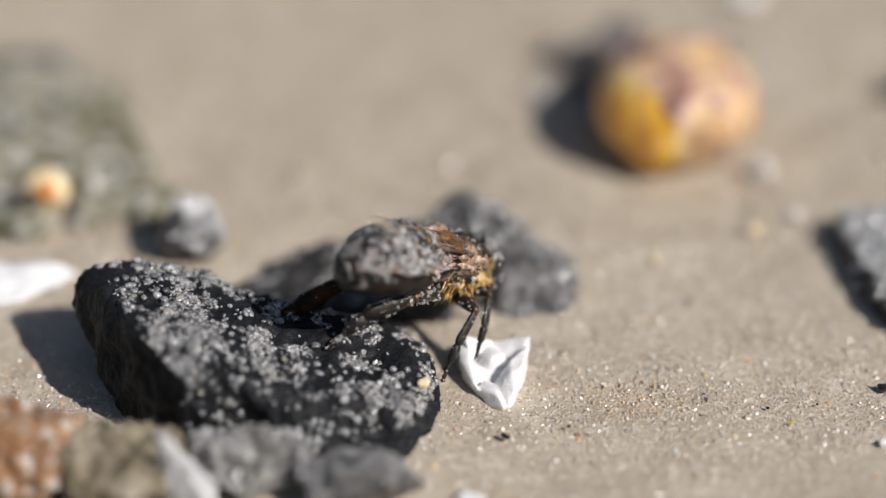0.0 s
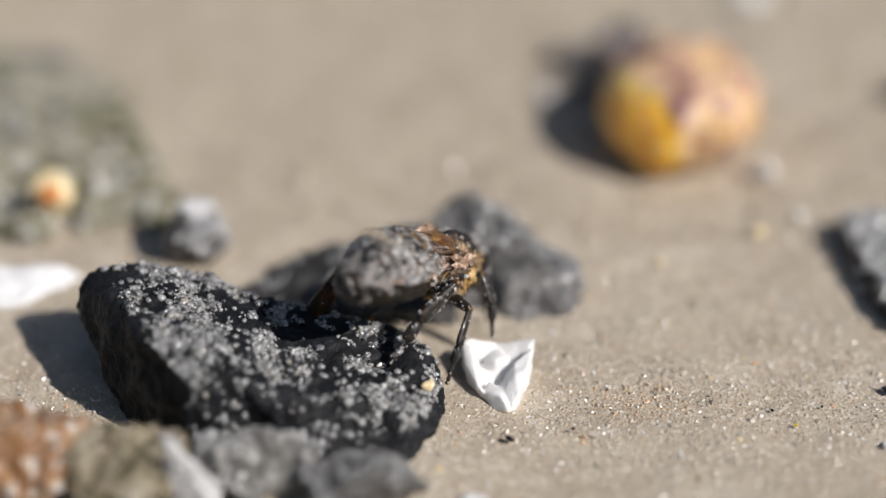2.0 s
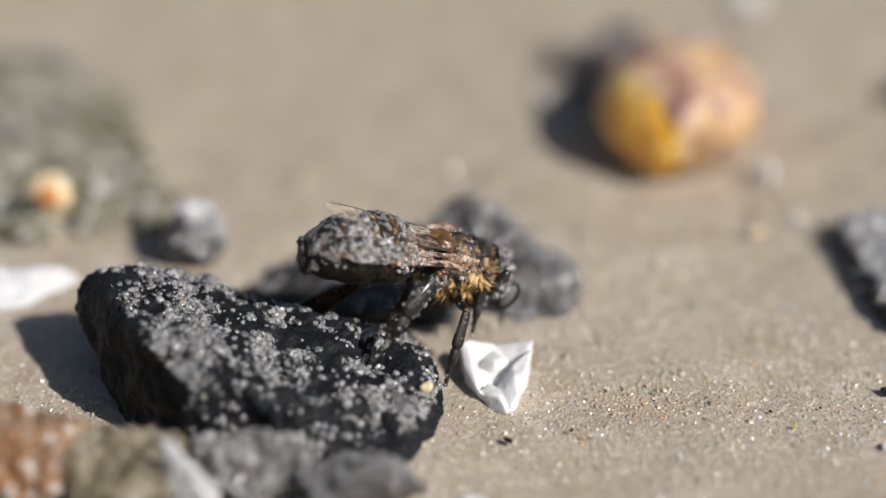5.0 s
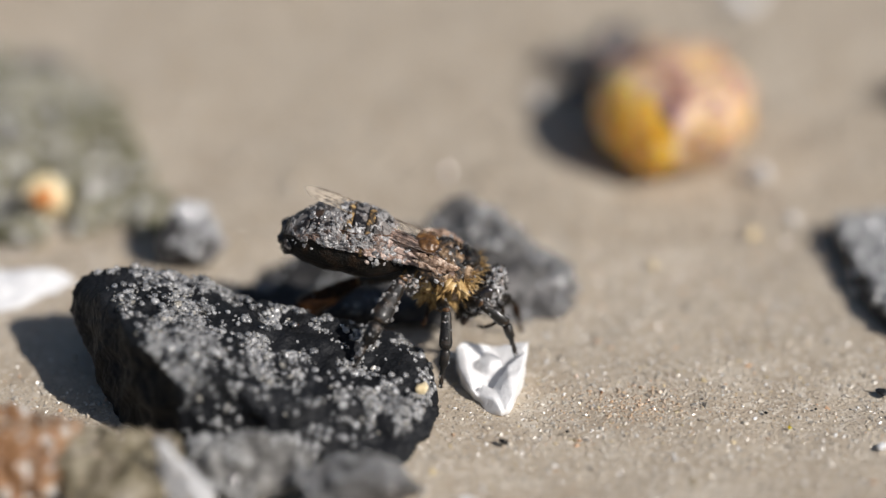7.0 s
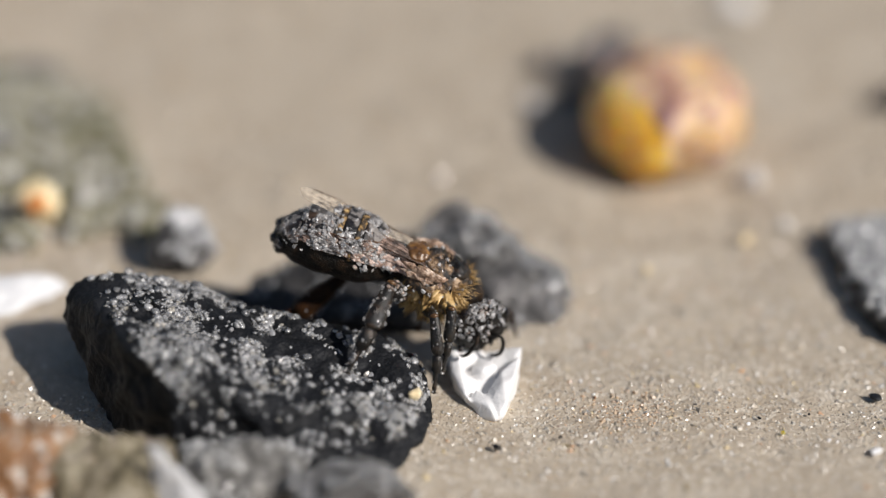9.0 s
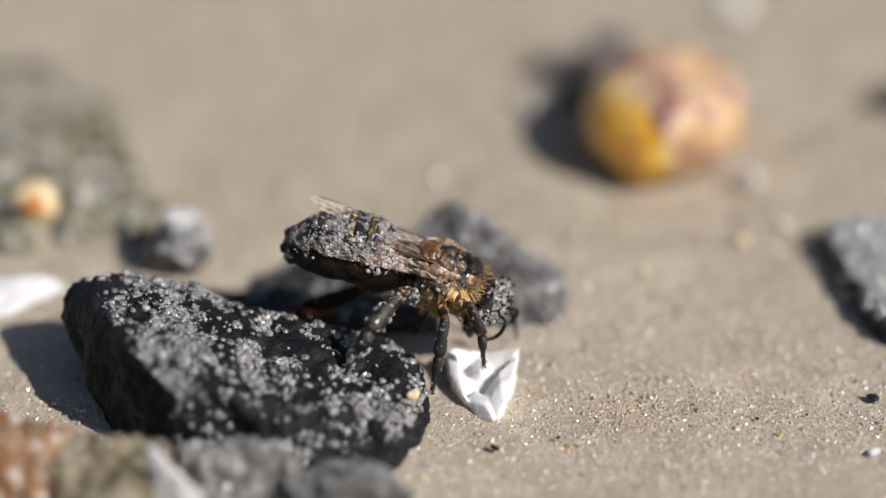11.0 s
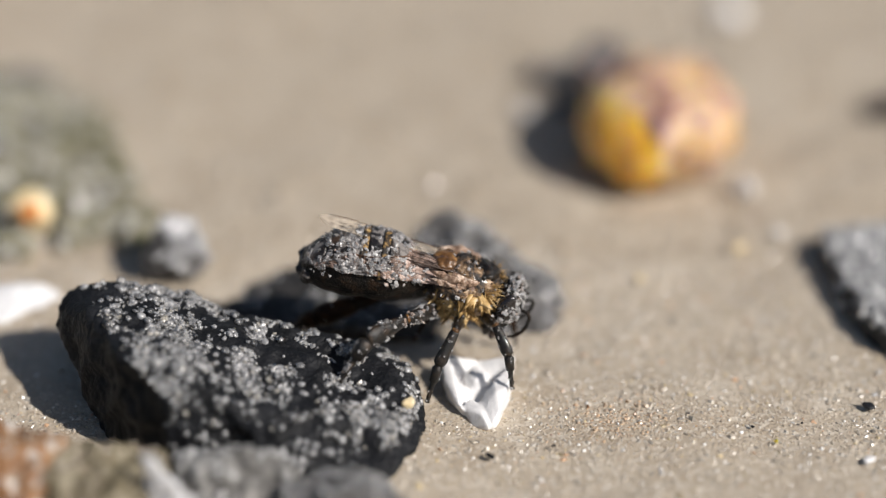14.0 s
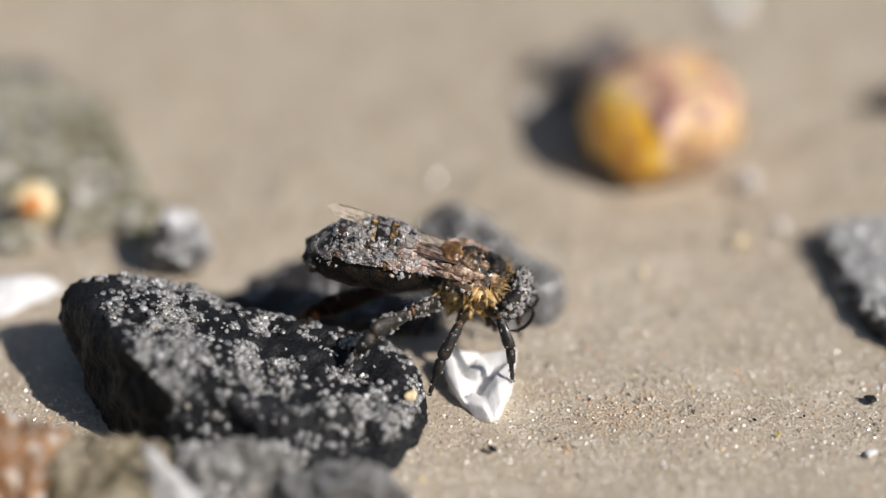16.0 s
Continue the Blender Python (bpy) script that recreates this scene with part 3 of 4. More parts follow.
stone("stone", [[(-34, 27.5, 0.3), (-30.6, 26.6, -0.2), (-26.4, 24.4, -0.2), (-22.2, 19.4, -0.2), (-19.4, 10.0, -0.2), (-17.4, 4.2, -0.2), (-21.0, 1.4, -0.2), (-36, 1.0, 0.3), (-38, 16, 0.5),
                 (-25, 12, 0.7), (-27, 19, 0.6), (-36, 27, -1.2), (-17.0, 3.8, -1.2), (-22, 1, -1.2), (-36, 1, -1.2), (-19, 10, -1.2), (-22, 20, -1.2)]],
      MOSSY, "flat grey stone with green algae", "stone", voxel=0.35, amount=0.75, size=2.6, seed=12,
      sand=3000, sand_size=(0.3, 1.0), up=0.2, patch=0.2, patch_size=3.5, sand_mat=GRAIN_MOSS, ridges=0.5)
for number, (x, y, wide, high) in enumerate([(-18.8, 3.6, 5.0, 0.9), (-23.6, 7.2, 6.0, 0.9), (-20.4, 8.6, 4.6, 0.8), (-28.0, 8.4, 5.0, 1.2), (-23.2, 14.6, 7.0, 0.9), (-28.4, 18.6, 6.0, 1.0), (-21.8, 2.4, 4.0, 0.8),
                                             (-17.6, 1.6, 3.4, 0.7), (-25.6, 1.2, 4.0, 0.8)]):
    stone("algae_clump", [moved(round_stone(50 + number, wide, wide * 0.8, high, 20, number), x, y, 0.0 if number in (0, 6, 7, 8) else 0.35)], ALGAE, "dark green algae clump full of sand", "algae", voxel=0.22,
          amount=0.6, size=1.1, seed=50 + number, sand=260, sand_size=(0.25, 0.7), up=0.1, patch=0.12, sand_mat=GRAIN_MOSS, group="algae clumps on the flat stone")
for number, (x, y, wide, high) in enumerate([(-27.6, 22.6, 4.2, 1.0), (-28.0, 11.2, 2.6, 1.2), (-25.8, 15.6, 3.4, 0.8)]):
    stone("pebble", [moved(round_stone(64 + number, wide, wide * 0.8, high, 20, number), x, y, 0.4)], CLUMP, "pale grey pebble stuck in the algae", "pebble", voxel=0.2, amount=0.3, size=1.2, seed=64 + number)
cream_pebble, cream_v, cream_f = stone("pebble", [moved(round_stone(14, 3.2, 2.7, 3.2, 24), -24.4, 2.9)], CREAM, "cream pebble with an orange heart", "pebble", voxel=0.14, amount=0.2, size=0.9, seed=14)
heart_v, heart_f = lumps([moved(round_stone(15, 1.5, 1.1, 1.4, 16), 0.1, -1.2, 1.5)], 0.1, 0.08, 0.6, 31)
link_mesh("heart", heart_v, heart_f, HEART, True, (0, 0, 0), cream_pebble, "orange translucent heart")
stone("shell_fragment", [[(-30, -9.2, -0.1), (-25.4, -8.0, -0.1), (-22.8, -6.0, -0.1), (-21.5, -4.9, 0.3), (-22.6, -4.6, 0.9), (-25.4, -5.2, 1.3), (-30, -5.6, 1.6), (-30, -3.4, 0.0), (-22.4, -3.8, -0.1), (-30, -8.6, 0.6)]], PALE_SHELL,
      "flat white shell splinter on sand", "shell", voxel=0.2, amount=0.15, seed=15)
stone("pebble", [moved(round_stone(16, 1.8, 1.5, 1.4, 20), 19.2, 7.6)], SHELL, "small white pebble beside an amber one", "pebble", voxel=0.12, amount=0.1, seed=16)
stone("pebble", [moved(round_stone(17, 3.0, 2.4, 1.8, 20), 20.9, 33.6)], SHELL, "white rounded shell bit on sand", "shell", voxel=0.2, amount=0.1, seed=17)
stone("pebble", [moved(round_stone(18, 4.4, 3.2, 2.0), 30.6, 18.6)], CHAR, "dark brownish pebble on sand", "pebble", voxel=0.2, amount=0.2, seed=18)
stone("slab", [[(22.80, 0.7, -0.3), (23.50, 2.2, -0.3), (23.00, -5.2, -0.3), (24.10, -8.9, -0.3), (25.50, -11.6, -0.3), (23.10, 1.0, 1.25), (23.75, -2.5, 1.25), (24.35, -8.3, 1.25), (25.00, -10.7, 1.25),
                (35, -12, 2.6), (35, 2.2, 1.4), (35, 2.5, -0.3), (35, -13, -0.3)]], SLATE, "dark slate chip with a bright sandy top", "stone", voxel=0.2, amount=0.22, size=1.2, seed=19,
      sand=5200, sand_size=(0.2, 0.7), up=0.7, patch=0.0, sand_mat=GRAIN_PALE)
stone("stone", [moved(round_stone(20, 9.4, 6.0, 5.0, 24), -22.6, -25.2)], RUST, "rust-orange stone speckled with white", "stone", voxel=0.2, amount=0.5, size=0.9, seed=20, sand=260, patch=0.2, sand_mat=GRAIN)
stone("stone", [moved(round_stone(21, 7.8, 5.4, 3.9, 24), -16.9, -25.6)], OLIVE, "olive-beige worn stone on sand", "stone", voxel=0.2, amount=0.5, size=1.0, seed=21, sand=220, patch=0.25, sand_mat=GRAIN)
stone("shell_fragment", [[(-14.6, -27.0, 0.0), (-14.7, -26.9, 4.3), (-14.4, -27.0, 4.6), (-13.4, -27.6, 3.6), (-11.6, -28.0, 2.0), (-11.4, -28.1, 0.0), (-14.0, -27.5, 0.0), (-12.4, -28.2, 1.2), (-14.3, -27.3, 3.9)]], PALE_SHELL,
      "thin white shell splinter stuck upright in sand", "shell", voxel=0.1, amount=0.12, size=0.7, seed=22)
stone("sand_clump", [moved(round_stone(23, 7.6, 4.0, 3.6, 22), -10.6, -25.2), moved(round_stone(24, 3.0, 2.4, 3.0), -12.8, -24.4)], CLUMP, "grey crumbly clump of sand", "sand", voxel=0.18,
      amount=0.5, size=0.9, seed=23, sand=420, sand_size=(0.12, 0.35), up=-0.2, patch=0.3, sand_mat=GRAIN_PALE)
stone("stone", [moved(round_stone(25, 6.6, 4.4, 3.0, 22), -4.6, -26.6)], GREY, "dark grey stone dusted with sand", "stone", voxel=0.2, amount=0.3, seed=25, sand=900, up=0.0, patch=0.1)
stone("pebble", [moved(round_stone(26, 0.85, 0.42, 0.4, 12, -0.6), 2.8, -21.0)], COAL, "tiny black speck on sand", "pebble", voxel=0.06, amount=0.04, size=0.3, seed=26)
stone("pebble", [moved(round_stone(27, 0.8, 0.75, 1.0, 14, 0.5), -1.45, -18.7, 1.55)], CREAM, "ivory grain lying on the black stone", "pebble", voxel=0.06, amount=0.03, size=0.3, seed=27)


for number, (x, y, wide, mat, what) in enumerate([
        (0.2, -13.0, 1.0, SHELL, "small white shell crumb beside a larger one"), (22.7, -21.4, 1.0, SHELL, "small white shell flake on sand"),
        (23.4, -16.2, 1.0, SLATE, "thin dark flake on sand"), (16.9, -18.2, 0.32, COAL, "tiny dark grain on sand"), (19.6, -17.8, 0.24, COAL, "tiny dark grain on sand"),
        (8.2, -16.2, 0.28, RUST, "tiny brown grain on sand"), (18.0, -19.6, 0.35, YELLOW, "tiny yellow grain on sand"), (18.2, 0.6, 1.1, CREAM, "pale round grain on sand"),
        (12.0, -3.0, 0.9, CREAM, "pale round grain on sand"), (20.8, 2.6, 0.9, SHELL, "pale round grain on sand"), (6.2, -20.0, 0.3, COAL, "tiny dark grain on sand"),
        (7.5, -14.6, 0.36, SHELL, "tiny white grain on sand"), (5.9, 18.5, 1.6, SHELL, "small white crumb beside charred debris"), (1.0, -26.9, 2.4, SHELL, "flat white shell bit half sunk in sand")]):
    stone("pebble", [moved(round_stone(70 + number, wide, wide * 0.7, wide * (0.3 if "flak" in what or "flat" in what else 0.7), 14, number), x, y)], mat, what, "pebble", voxel=max(0.04, wide * 0.08),
          amount=wide * 0.06, size=wide * 0.5, seed=70 + number)


# a white three-cornered shell bit: a thin rolled wall, a thick folded lobe, a low back wall and a domed floor with a notch
stone("shell_fragment", [
    [(0.26, -13.46, 1.4), (0.41, -14.94, 0.95), (1.11, -16.71, 0.5), (0.85, -13.81, 1.4), (1.05, -15.5, 1.0), (1.4, -17.1, 0.5), (0.33, -13.46, -0.2), (0.9, -13.46, -0.2), (1.5, -16.94, -0.2), (0.63, -15.28, -0.2)],
    [(0.79, -13.08, 1.45), (0.42, -13.35, 1.4), (2.35, -13.03, 1.05), (0.8, -13.0, -0.2), (1.71, -14.3, -0.2), (2.4, -14.3, -0.2), (0.79, -13.4, 0.9)],
    [(2.2, -13.03, 1.05), (3.43, -13.09, 1.2), (4.42, -13.16, 1.5), (4.25, -13.7, 1.4), (4.05, -13.69, -0.2), (2.4, -14.3, -0.2), (3.41, -14.5, -0.2), (3.89, -13.57, 1.1)],
    [(2.18, -14.1, 1.0), (1.56, -14.23, 0.9), (2.89, -14.2, 0.95), (2.17, -14.99, 0.4), (1.65, -14.69, 0.5), (2.79, -14.69, 0.5), (2.17, -14.94, -0.2), (1.47, -14.37, -0.2), (3.02, -14.38, -0.2),
     (2.17, -14.87, 1.0), (2.2, -13.3, 0.9)],
    [(3.17, -15.21, 1.2), (3.89, -15.92, 1.15), (4.3, -14.04, 1.4), (4.0, -14.0, 1.3), (4.12, -14.72, -0.2), (3.3, -15.3, -0.2), (3.8, -16.2, -0.2)],
    [(3.17, -15.21, 1.2), (3.89, -15.92, 1.15), (2.36, -16.34, 0.55), (2.65, -17.16, 0.65), (3.03, -18.19, 0.25), (3.43, -17.64, 0.75), (2.82, -18.14, -0.2), (4.0, -15.3, -0.2), (3.19, -18.03, -0.2),
     (2.6, -16.0, -0.2), (3.21, -16.48, 1.2)],
    [(1.4, -16.78, 0.4), (2.81, -18.38, 0.35), (2.45, -16.86, 0.6), (1.76, -16.12, 0.55), (1.92, -17.82, -0.2), (2.88, -18.3, -0.2), (1.5, -16.72, -0.2), (2.68, -16.3, -0.2), (2.46, -17.85, 0.6), (2.0, -16.2, -0.2)],
    [(1.0, -14.6, 0.75), (1.1, -15.19, 0.75), (1.8, -15.2, 0.65), (1.8, -15.93, 0.5), (1.3, -16.2, 0.5), (1.9, -15.5, -0.2), (1.0, -14.6, -0.2), (1.2, -16.2, -0.2)],
    [(0.9, -13.6, 0.5), (4.0, -13.8, 0.5), (3.2, -16.6, 0.05), (1.5, -16.6, 0.05), (0.9, -13.6, -0.2), (4.0, -13.8, -0.2), (3.2, -16.6, -0.2), (1.5, -16.6, -0.2)]],
    SHELL, "white three-cornered hollow shell fragment on sand", "shell", voxel=0.09, amount=0.06, size=1.1, seed=41, worn=9)


# ---- the bee; in its own space x points forward, y to its left, z up, with the origin in the thorax ----
def ball(rx, ry, rz, at=(0, 0, 0), rough=0.0, size=0.6, seed=0, shape=None):
    bm = bmesh.new()
    bmesh.ops.create_icosphere(bm, subdivisions=4, radius=1.0)
    for v in bm.verts:
        p = v.co.copy()
        if shape:
            p = shape(p)
        q = Vector((p.x * rx, p.y * ry, p.z * rz))
        q += v.co * rough * noise.fractal(q / size + Vector((seed, seed, 0)), 1.0, 2.0, 3)
        v.co = q + Vector(at)
    return bm


def tube(points, radii, sides=8, flat=1.0):
    """A bent rod through the points; flat squeezes it across y."""
    rings = []
    for i, (p, r) in enumerate(zip(points, radii)):
        a = Vector(points[max(0, i - 1)])
        b = Vector(points[min(len(points) - 1, i + 1)])
        d = (b - a).normalized()
        side = Vector((0, 1, 0)) if abs(d.y) < 0.9 else Vector((1, 0, 0))
        u = d.cross(side).normalized()
        w = d.cross(u)
        rings.append([tuple(Vector(p) + u * (r * math.cos(k * math.tau / sides)) + w * (r * flat * math.sin(k * math.tau / sides))) for k in range(sides)])
    return loft(rings)


def tufts(name, roots, ways, lengths, width, mat, seed, parent, label=""):
    """Wet hair in pointed tufts: one tapering bent spike each."""
    rng = np.random.default_rng(seed)
    verts, faces = [], []
    for p, d, ln in zip(roots, ways, lengths):
        p, d = Vector(p), Vector(d).normalized()
        side = d.orthogonal().normalized()
        other = d.cross(side)
        bend = Vector(rng.normal(0, 0.12, 3)) * ln
        n0 = len(verts)
        w = width * rng.uniform(0.45, 1.5)
        for k in range(3):
            s = k / 3
            c = p + d * (ln * s) + bend * (s * s)
            r = w * (1 - s) ** 0.7
            for a in range(4):
                t = a * math.tau / 4
                verts.append(tuple(c + side * (r * math.cos(t)) + other * (r * 0.5 * math.sin(t))))
        verts.append(tuple(p + d * ln + bend))
        for k in range(2):
            for a in range(4):
                faces.append((n0 + k * 4 + a, n0 + k * 4 + (a + 1) % 4, n0 + (k + 1) * 4 + (a + 1) % 4, n0 + (k + 1) * 4 + a))
        for a in range(4):
            faces.append((n0 + 8 + a, n0 + 8 + (a + 1) % 4, n0 + 12))
    ob = link_mesh(name, verts, faces, mat, True, (0, 0, 0), parent, label)
    return tagged(ob, kind="stuff")


bee = new("bee")
bee.empty_display_size = 0.002
tagged(bee, "wet honey bee dusted with sand, dark brown and gold", "bee")


def abdomen_radius(s):
    """Half the width and half the height at s from the waist (0) to the tip (1)."""
    grow = math.sin(min(1.0, s / 0.42) * math.pi / 2) ** 0.7
    fall = max(0.0, 1 - max(0.0, (s - 0.42) / 0.60) ** 3.0)
    return 2.0 * grow * fall ** 0.6 + 0.06, 1.88 * grow * fall ** 0.6 + 0.06


def abdomen_spine(s):
    return Vector((-1.75 - 7.2 * s, 0, 0.1 + 0.25 * math.sin(s * math.pi) - 0.5 * s * s))


def abdomen_skin(s0, s1, swell, steps=8, sides=28, low=None):
    rings = []
    for i in range(steps + 1):
        s = s0 + (s1 - s0) * i / steps
        w, h = abdomen_radius(s)
        lift = 1.0 + swell * (0.35 + 0.65 * i / steps)
        c = abdomen_spine(s)
        ring = []
        for k in range(sides):
            a = k * math.tau / sides
            if low is not None:
                # an upper plate: over the back from flank to flank, closed below inside the body
                a = math.radians(low + (180 - 2 * low) * k / (sides - 1))
            n1 = 1 + 0.05 * noise.fractal(Vector((s * 9, math.cos(a) * 2.2, math.sin(a) * 2.2)), 1.0, 2.0, 3)
            ring.append((c.x, c.y + w * lift * n1 * math.cos(a), c.z + h * lift * n1 * math.sin(a) * (0.95 if math.sin(a) < 0 else 1.0)))
        rings.append(ring)
    return loft(rings)


def crust_sheet(name, place, nu, nv, mask, grain, height, mat, parent, label=""):
    """A crust of fused sand grains: a skin over place(u, v), which gives a point and the way out, kept where mask(u, v, point) is above zero and sunk at its rims."""
    verts, keep = [], []
    for i in range(nu + 1):
        for j in range(nv + 1):
            p, out = place(i / nu, j / nv)
            m = mask(i / nu, j / nv, p)
            bead = 1 - 1.5 * noise.voronoi(p / grain)[0][0] + 0.7 * noise.noise(p / (grain * 2.6))
            rise = min(1.0, max(0.0, m) / 0.10)
            verts.append(tuple(p + out * (height * (0.15 + bead) * rise - 0.06 * (1 - rise))))
            keep.append(m > 0)
    faces = []
    for i in range(nu):
        for j in range(nv):
            a = i * (nv + 1) + j
            four = (a, a + 1, a + nv + 2, a + nv + 1)
            if sum(keep[q] for q in four) >= 1:
                faces.append(four)
    used = sorted({q for f in faces for q in f})
    order = {q: k for k, q in enumerate(used)}
    ob = link_mesh(name, [verts[q] for q in used], [tuple(order[q] for q in f) for f in faces], mat, True, (0, 0, 0), parent, label)
    return tagged(ob, kind="stuff")


def build_abdomen():
    v, f = abdomen_skin(0.0, 1.0, -0.02, 30)
    core = link_mesh("abdomen", v, f, CHITIN, True, (0, 0, 0), bee, "dark banded abdomen")
    cuts = [0.02, 0.20, 0.36, 0.52, 0.67, 0.82, 0.985]
    for i in range(6):
        vs, fs = abdomen_skin(cuts[i] + 0.012, cuts[i + 1] + 0.004, 0.035, 8, 28, 12 + 2 * i)
        link_mesh("segment", vs, fs, ABDOMEN, True, (0, 0, 0), core)
        if i in (2, 3):
            vs, fs = abdomen_skin(cuts[i] + 0.002, cuts[i] + 0.058, 0.058, 3, 28, 10)
            link_mesh("band", vs, fs, OCHRE, True, (0, 0, 0), core, "ochre felt band")
    def back(u, v):
        along, a = 0.03 + 0.94 * u, math.radians(12 + 154 * v)
        w, h = abdomen_radius(along)
        c = abdomen_spine(along)
        out = Vector((0, w * math.cos(a), h * math.sin(a) * (0.95 if a > math.pi else 1.0)))
        return c + out * 1.05, out.normalized()

    def patches(u, v, p):
        along = 0.03 + 0.94 * u
        near_band = min(abs(along - q - 0.03) for q in cuts[2:4])
        bare = 0.16 * max(0.0, 1 - near_band / 0.035) + 0.25 * max(0.0, v - 0.93) / 0.07 + 0.7 * max(0.0, along - 0.74)
        return noise.fractal(p / 0.95 + Vector((4.1, 0, 2)), 0.9, 2.2, 4) + 0.06 - bare
    crust_sheet("sand_crust", back, 230, 120, patches, 0.14, 0.065, CRUST, core, "grey glassy crust of fused sand grains")
    v, f = abdomen_skin(0.02, 0.97, 0.06, 30)
    rng = np.random.default_rng(62)
    for number, (count, patch, low, high, mat) in enumerate([(140, 0.30, 0.2, 0.4, GRAIN_CRUST), (14, 0.3, 0.3, 0.45, GRAIN_BEAD), (40, 0.05, 0.12, 0.26, GRAIN_BEAD)]):
        p, nn = scatter(v, f, count, 61, up=0.1, patch=patch, patch_size=1.3, toward=(0, -0.5, 0.85), keep=lambda q: q[2] > -0.25 + 0.25 * rng.random())
        s = rng.uniform(low, high, len(p))
        grains("sand_dusting", p + nn * (s * 0.08)[:, None], s, mat, 63 + number, core, "grey crust of sand grains", lying=nn, flat=0.6)
    # wrinkled blunt tail
    tail = ball(0.7, 1.2, 1.0, tuple(abdomen_spine(0.985) + Vector((0.45, 0, -0.05))), 0.35, 0.45, 12)
    part("tail_tip", tail, ABDOMEN, core, "blunt wrinkled tail tip")
    return core


def build_thorax():
    bm = ball(2.0, 1.75, 1.65, (0, 0, 0.05), 0.32, 0.6, 5)
    body = part("thorax", bm, THORAX, bee, "dark thorax")
    rng = np.random.default_rng(71)
    roots, ways, lens = [], [], []
    while len(roots) < 560:
        d = Vector(rng.normal(size=3)).normalized()
        if d.z > 0.2 + 0.35 * max(0.0, d.x) or d.x < rng.uniform(-0.9, -0.3) or (d.x > 0.75 and rng.random() < 0.5):
            continue
        roots.append((d.x * 1.8, d.y * 1.55, d.z * 1.45))
        ways.append(d * 0.32 + Vector((-0.25, 0, -0.5)) + noise.noise_vector(d * 3.4) * 1.3 + Vector(rng.normal(0, 0.08, 3)))
        lens.append(rng.uniform(0.35, 1.05) + 0.35 * noise.noise(d * 3))
    tufts("fur", roots, ways, lens, 0.28, FUR, 72, body, "golden wet fur in pointed tufts")
    roots, ways, lens = [], [], []
    while len(roots) < 420:
        d = Vector(rng.normal(size=3)).normalized()
        if d.x < 0.55 or d.z > 0.55:
            continue
        roots.append((d.x * 1.9, d.y * 1.65, d.z * 1.55))
        ways.append(d + Vector((0.25, 0, 0.1)) + Vector(rng.normal(0, 0.25, 3)))
        lens.append(rng.uniform(0.35, 0.9))
    tufts("fur", roots, ways, lens, 0.045, FUR, 75, body, "fine golden collar hair")
    roots, ways, lens = [], [], []
    while len(roots) < 60:
        d = Vector(rng.normal(size=3)).normalized()
        if d.z < 0.3:
            continue
        roots.append((d.x * 1.9, d.y * 1.65, d.z * 1.6))
        ways.append(d + Vector((-0.6, 0, 0.1)) + Vector(rng.normal(0, 0.3, 3)))
        lens.append(rng.uniform(0.25, 0.6))
    tufts("fur", roots, ways, lens, 0.08, CHITIN, 76, body, "dark wet back hair")
    part("neck", ball(0.9, 0.85, 0.85, (2.0, 0, -0.1), 0.1, 0.4, 4), CHITIN, body)
    bm = ball(0.75, 1.0, 0.45, (-1.25, 0, 1.35), 0.1, 0.4, 3)
    part("scutellum", bm, JOINT, body, "amber wet back plate")
    part("back_plate", ball(0.8, 1.0, 0.5, (0.95, 0, 1.12), 0.14, 0.4, 6), LEG, body, "glossy black back plate")
    for side in (-1, 1):
        for k in range(2):
            pts = [(0.7 - 0.25 * k, side * (1.25 + 0.1 * k), 1.05 - 0.35 * k), (0.0 - 0.2 * k, side * (1.5 + 0.08 * k), 1.1 - 0.38 * k), (-0.9, side * (1.5 + 0.05 * k), 1.15 - 0.38 * k),
                   (-1.9, side * 1.45, 1.3 - 0.4 * k)]
            pts = [tuple(Vector(pts[q]).lerp(Vector(pts[q + 1]), h) + Vector(rng.normal(0, 0.02, 3))) for q in range(3) for h in (0, 0.25, 0.5, 0.75)] + [pts[3]]
            v, f = tube(pts, [(0.05 + (0.32 - 0.14 * k) * math.sin(math.pi * q / 12)) * rng.uniform(0.75, 1.25) for q in range(13)], 16, 0.45)
            v = [tuple(Vector(p) + noise.noise_vector(Vector(p) / 0.28) * 0.17) for p in v]
            link_mesh("wing_root", v, f, ROOT, True, (0, 0, 0), body, "torn brown wing root")
    me = body.data
    v = [tuple(p.co / MM) for p in me.vertices]
    f = [tuple(p.vertices) for p in me.polygons]
    p, nn = scatter(v, f, 90, 73, up=-0.2, patch=0.15, patch_size=0.8, toward=(0.2, -0.5, 0.8))
    s = rng.uniform(0.12, 0.3, len(p))
    grains("sand_dusting", p + nn * (s * 0.3)[:, None], s, GRAIN_CRUST, 74, body, "pale sand grains")


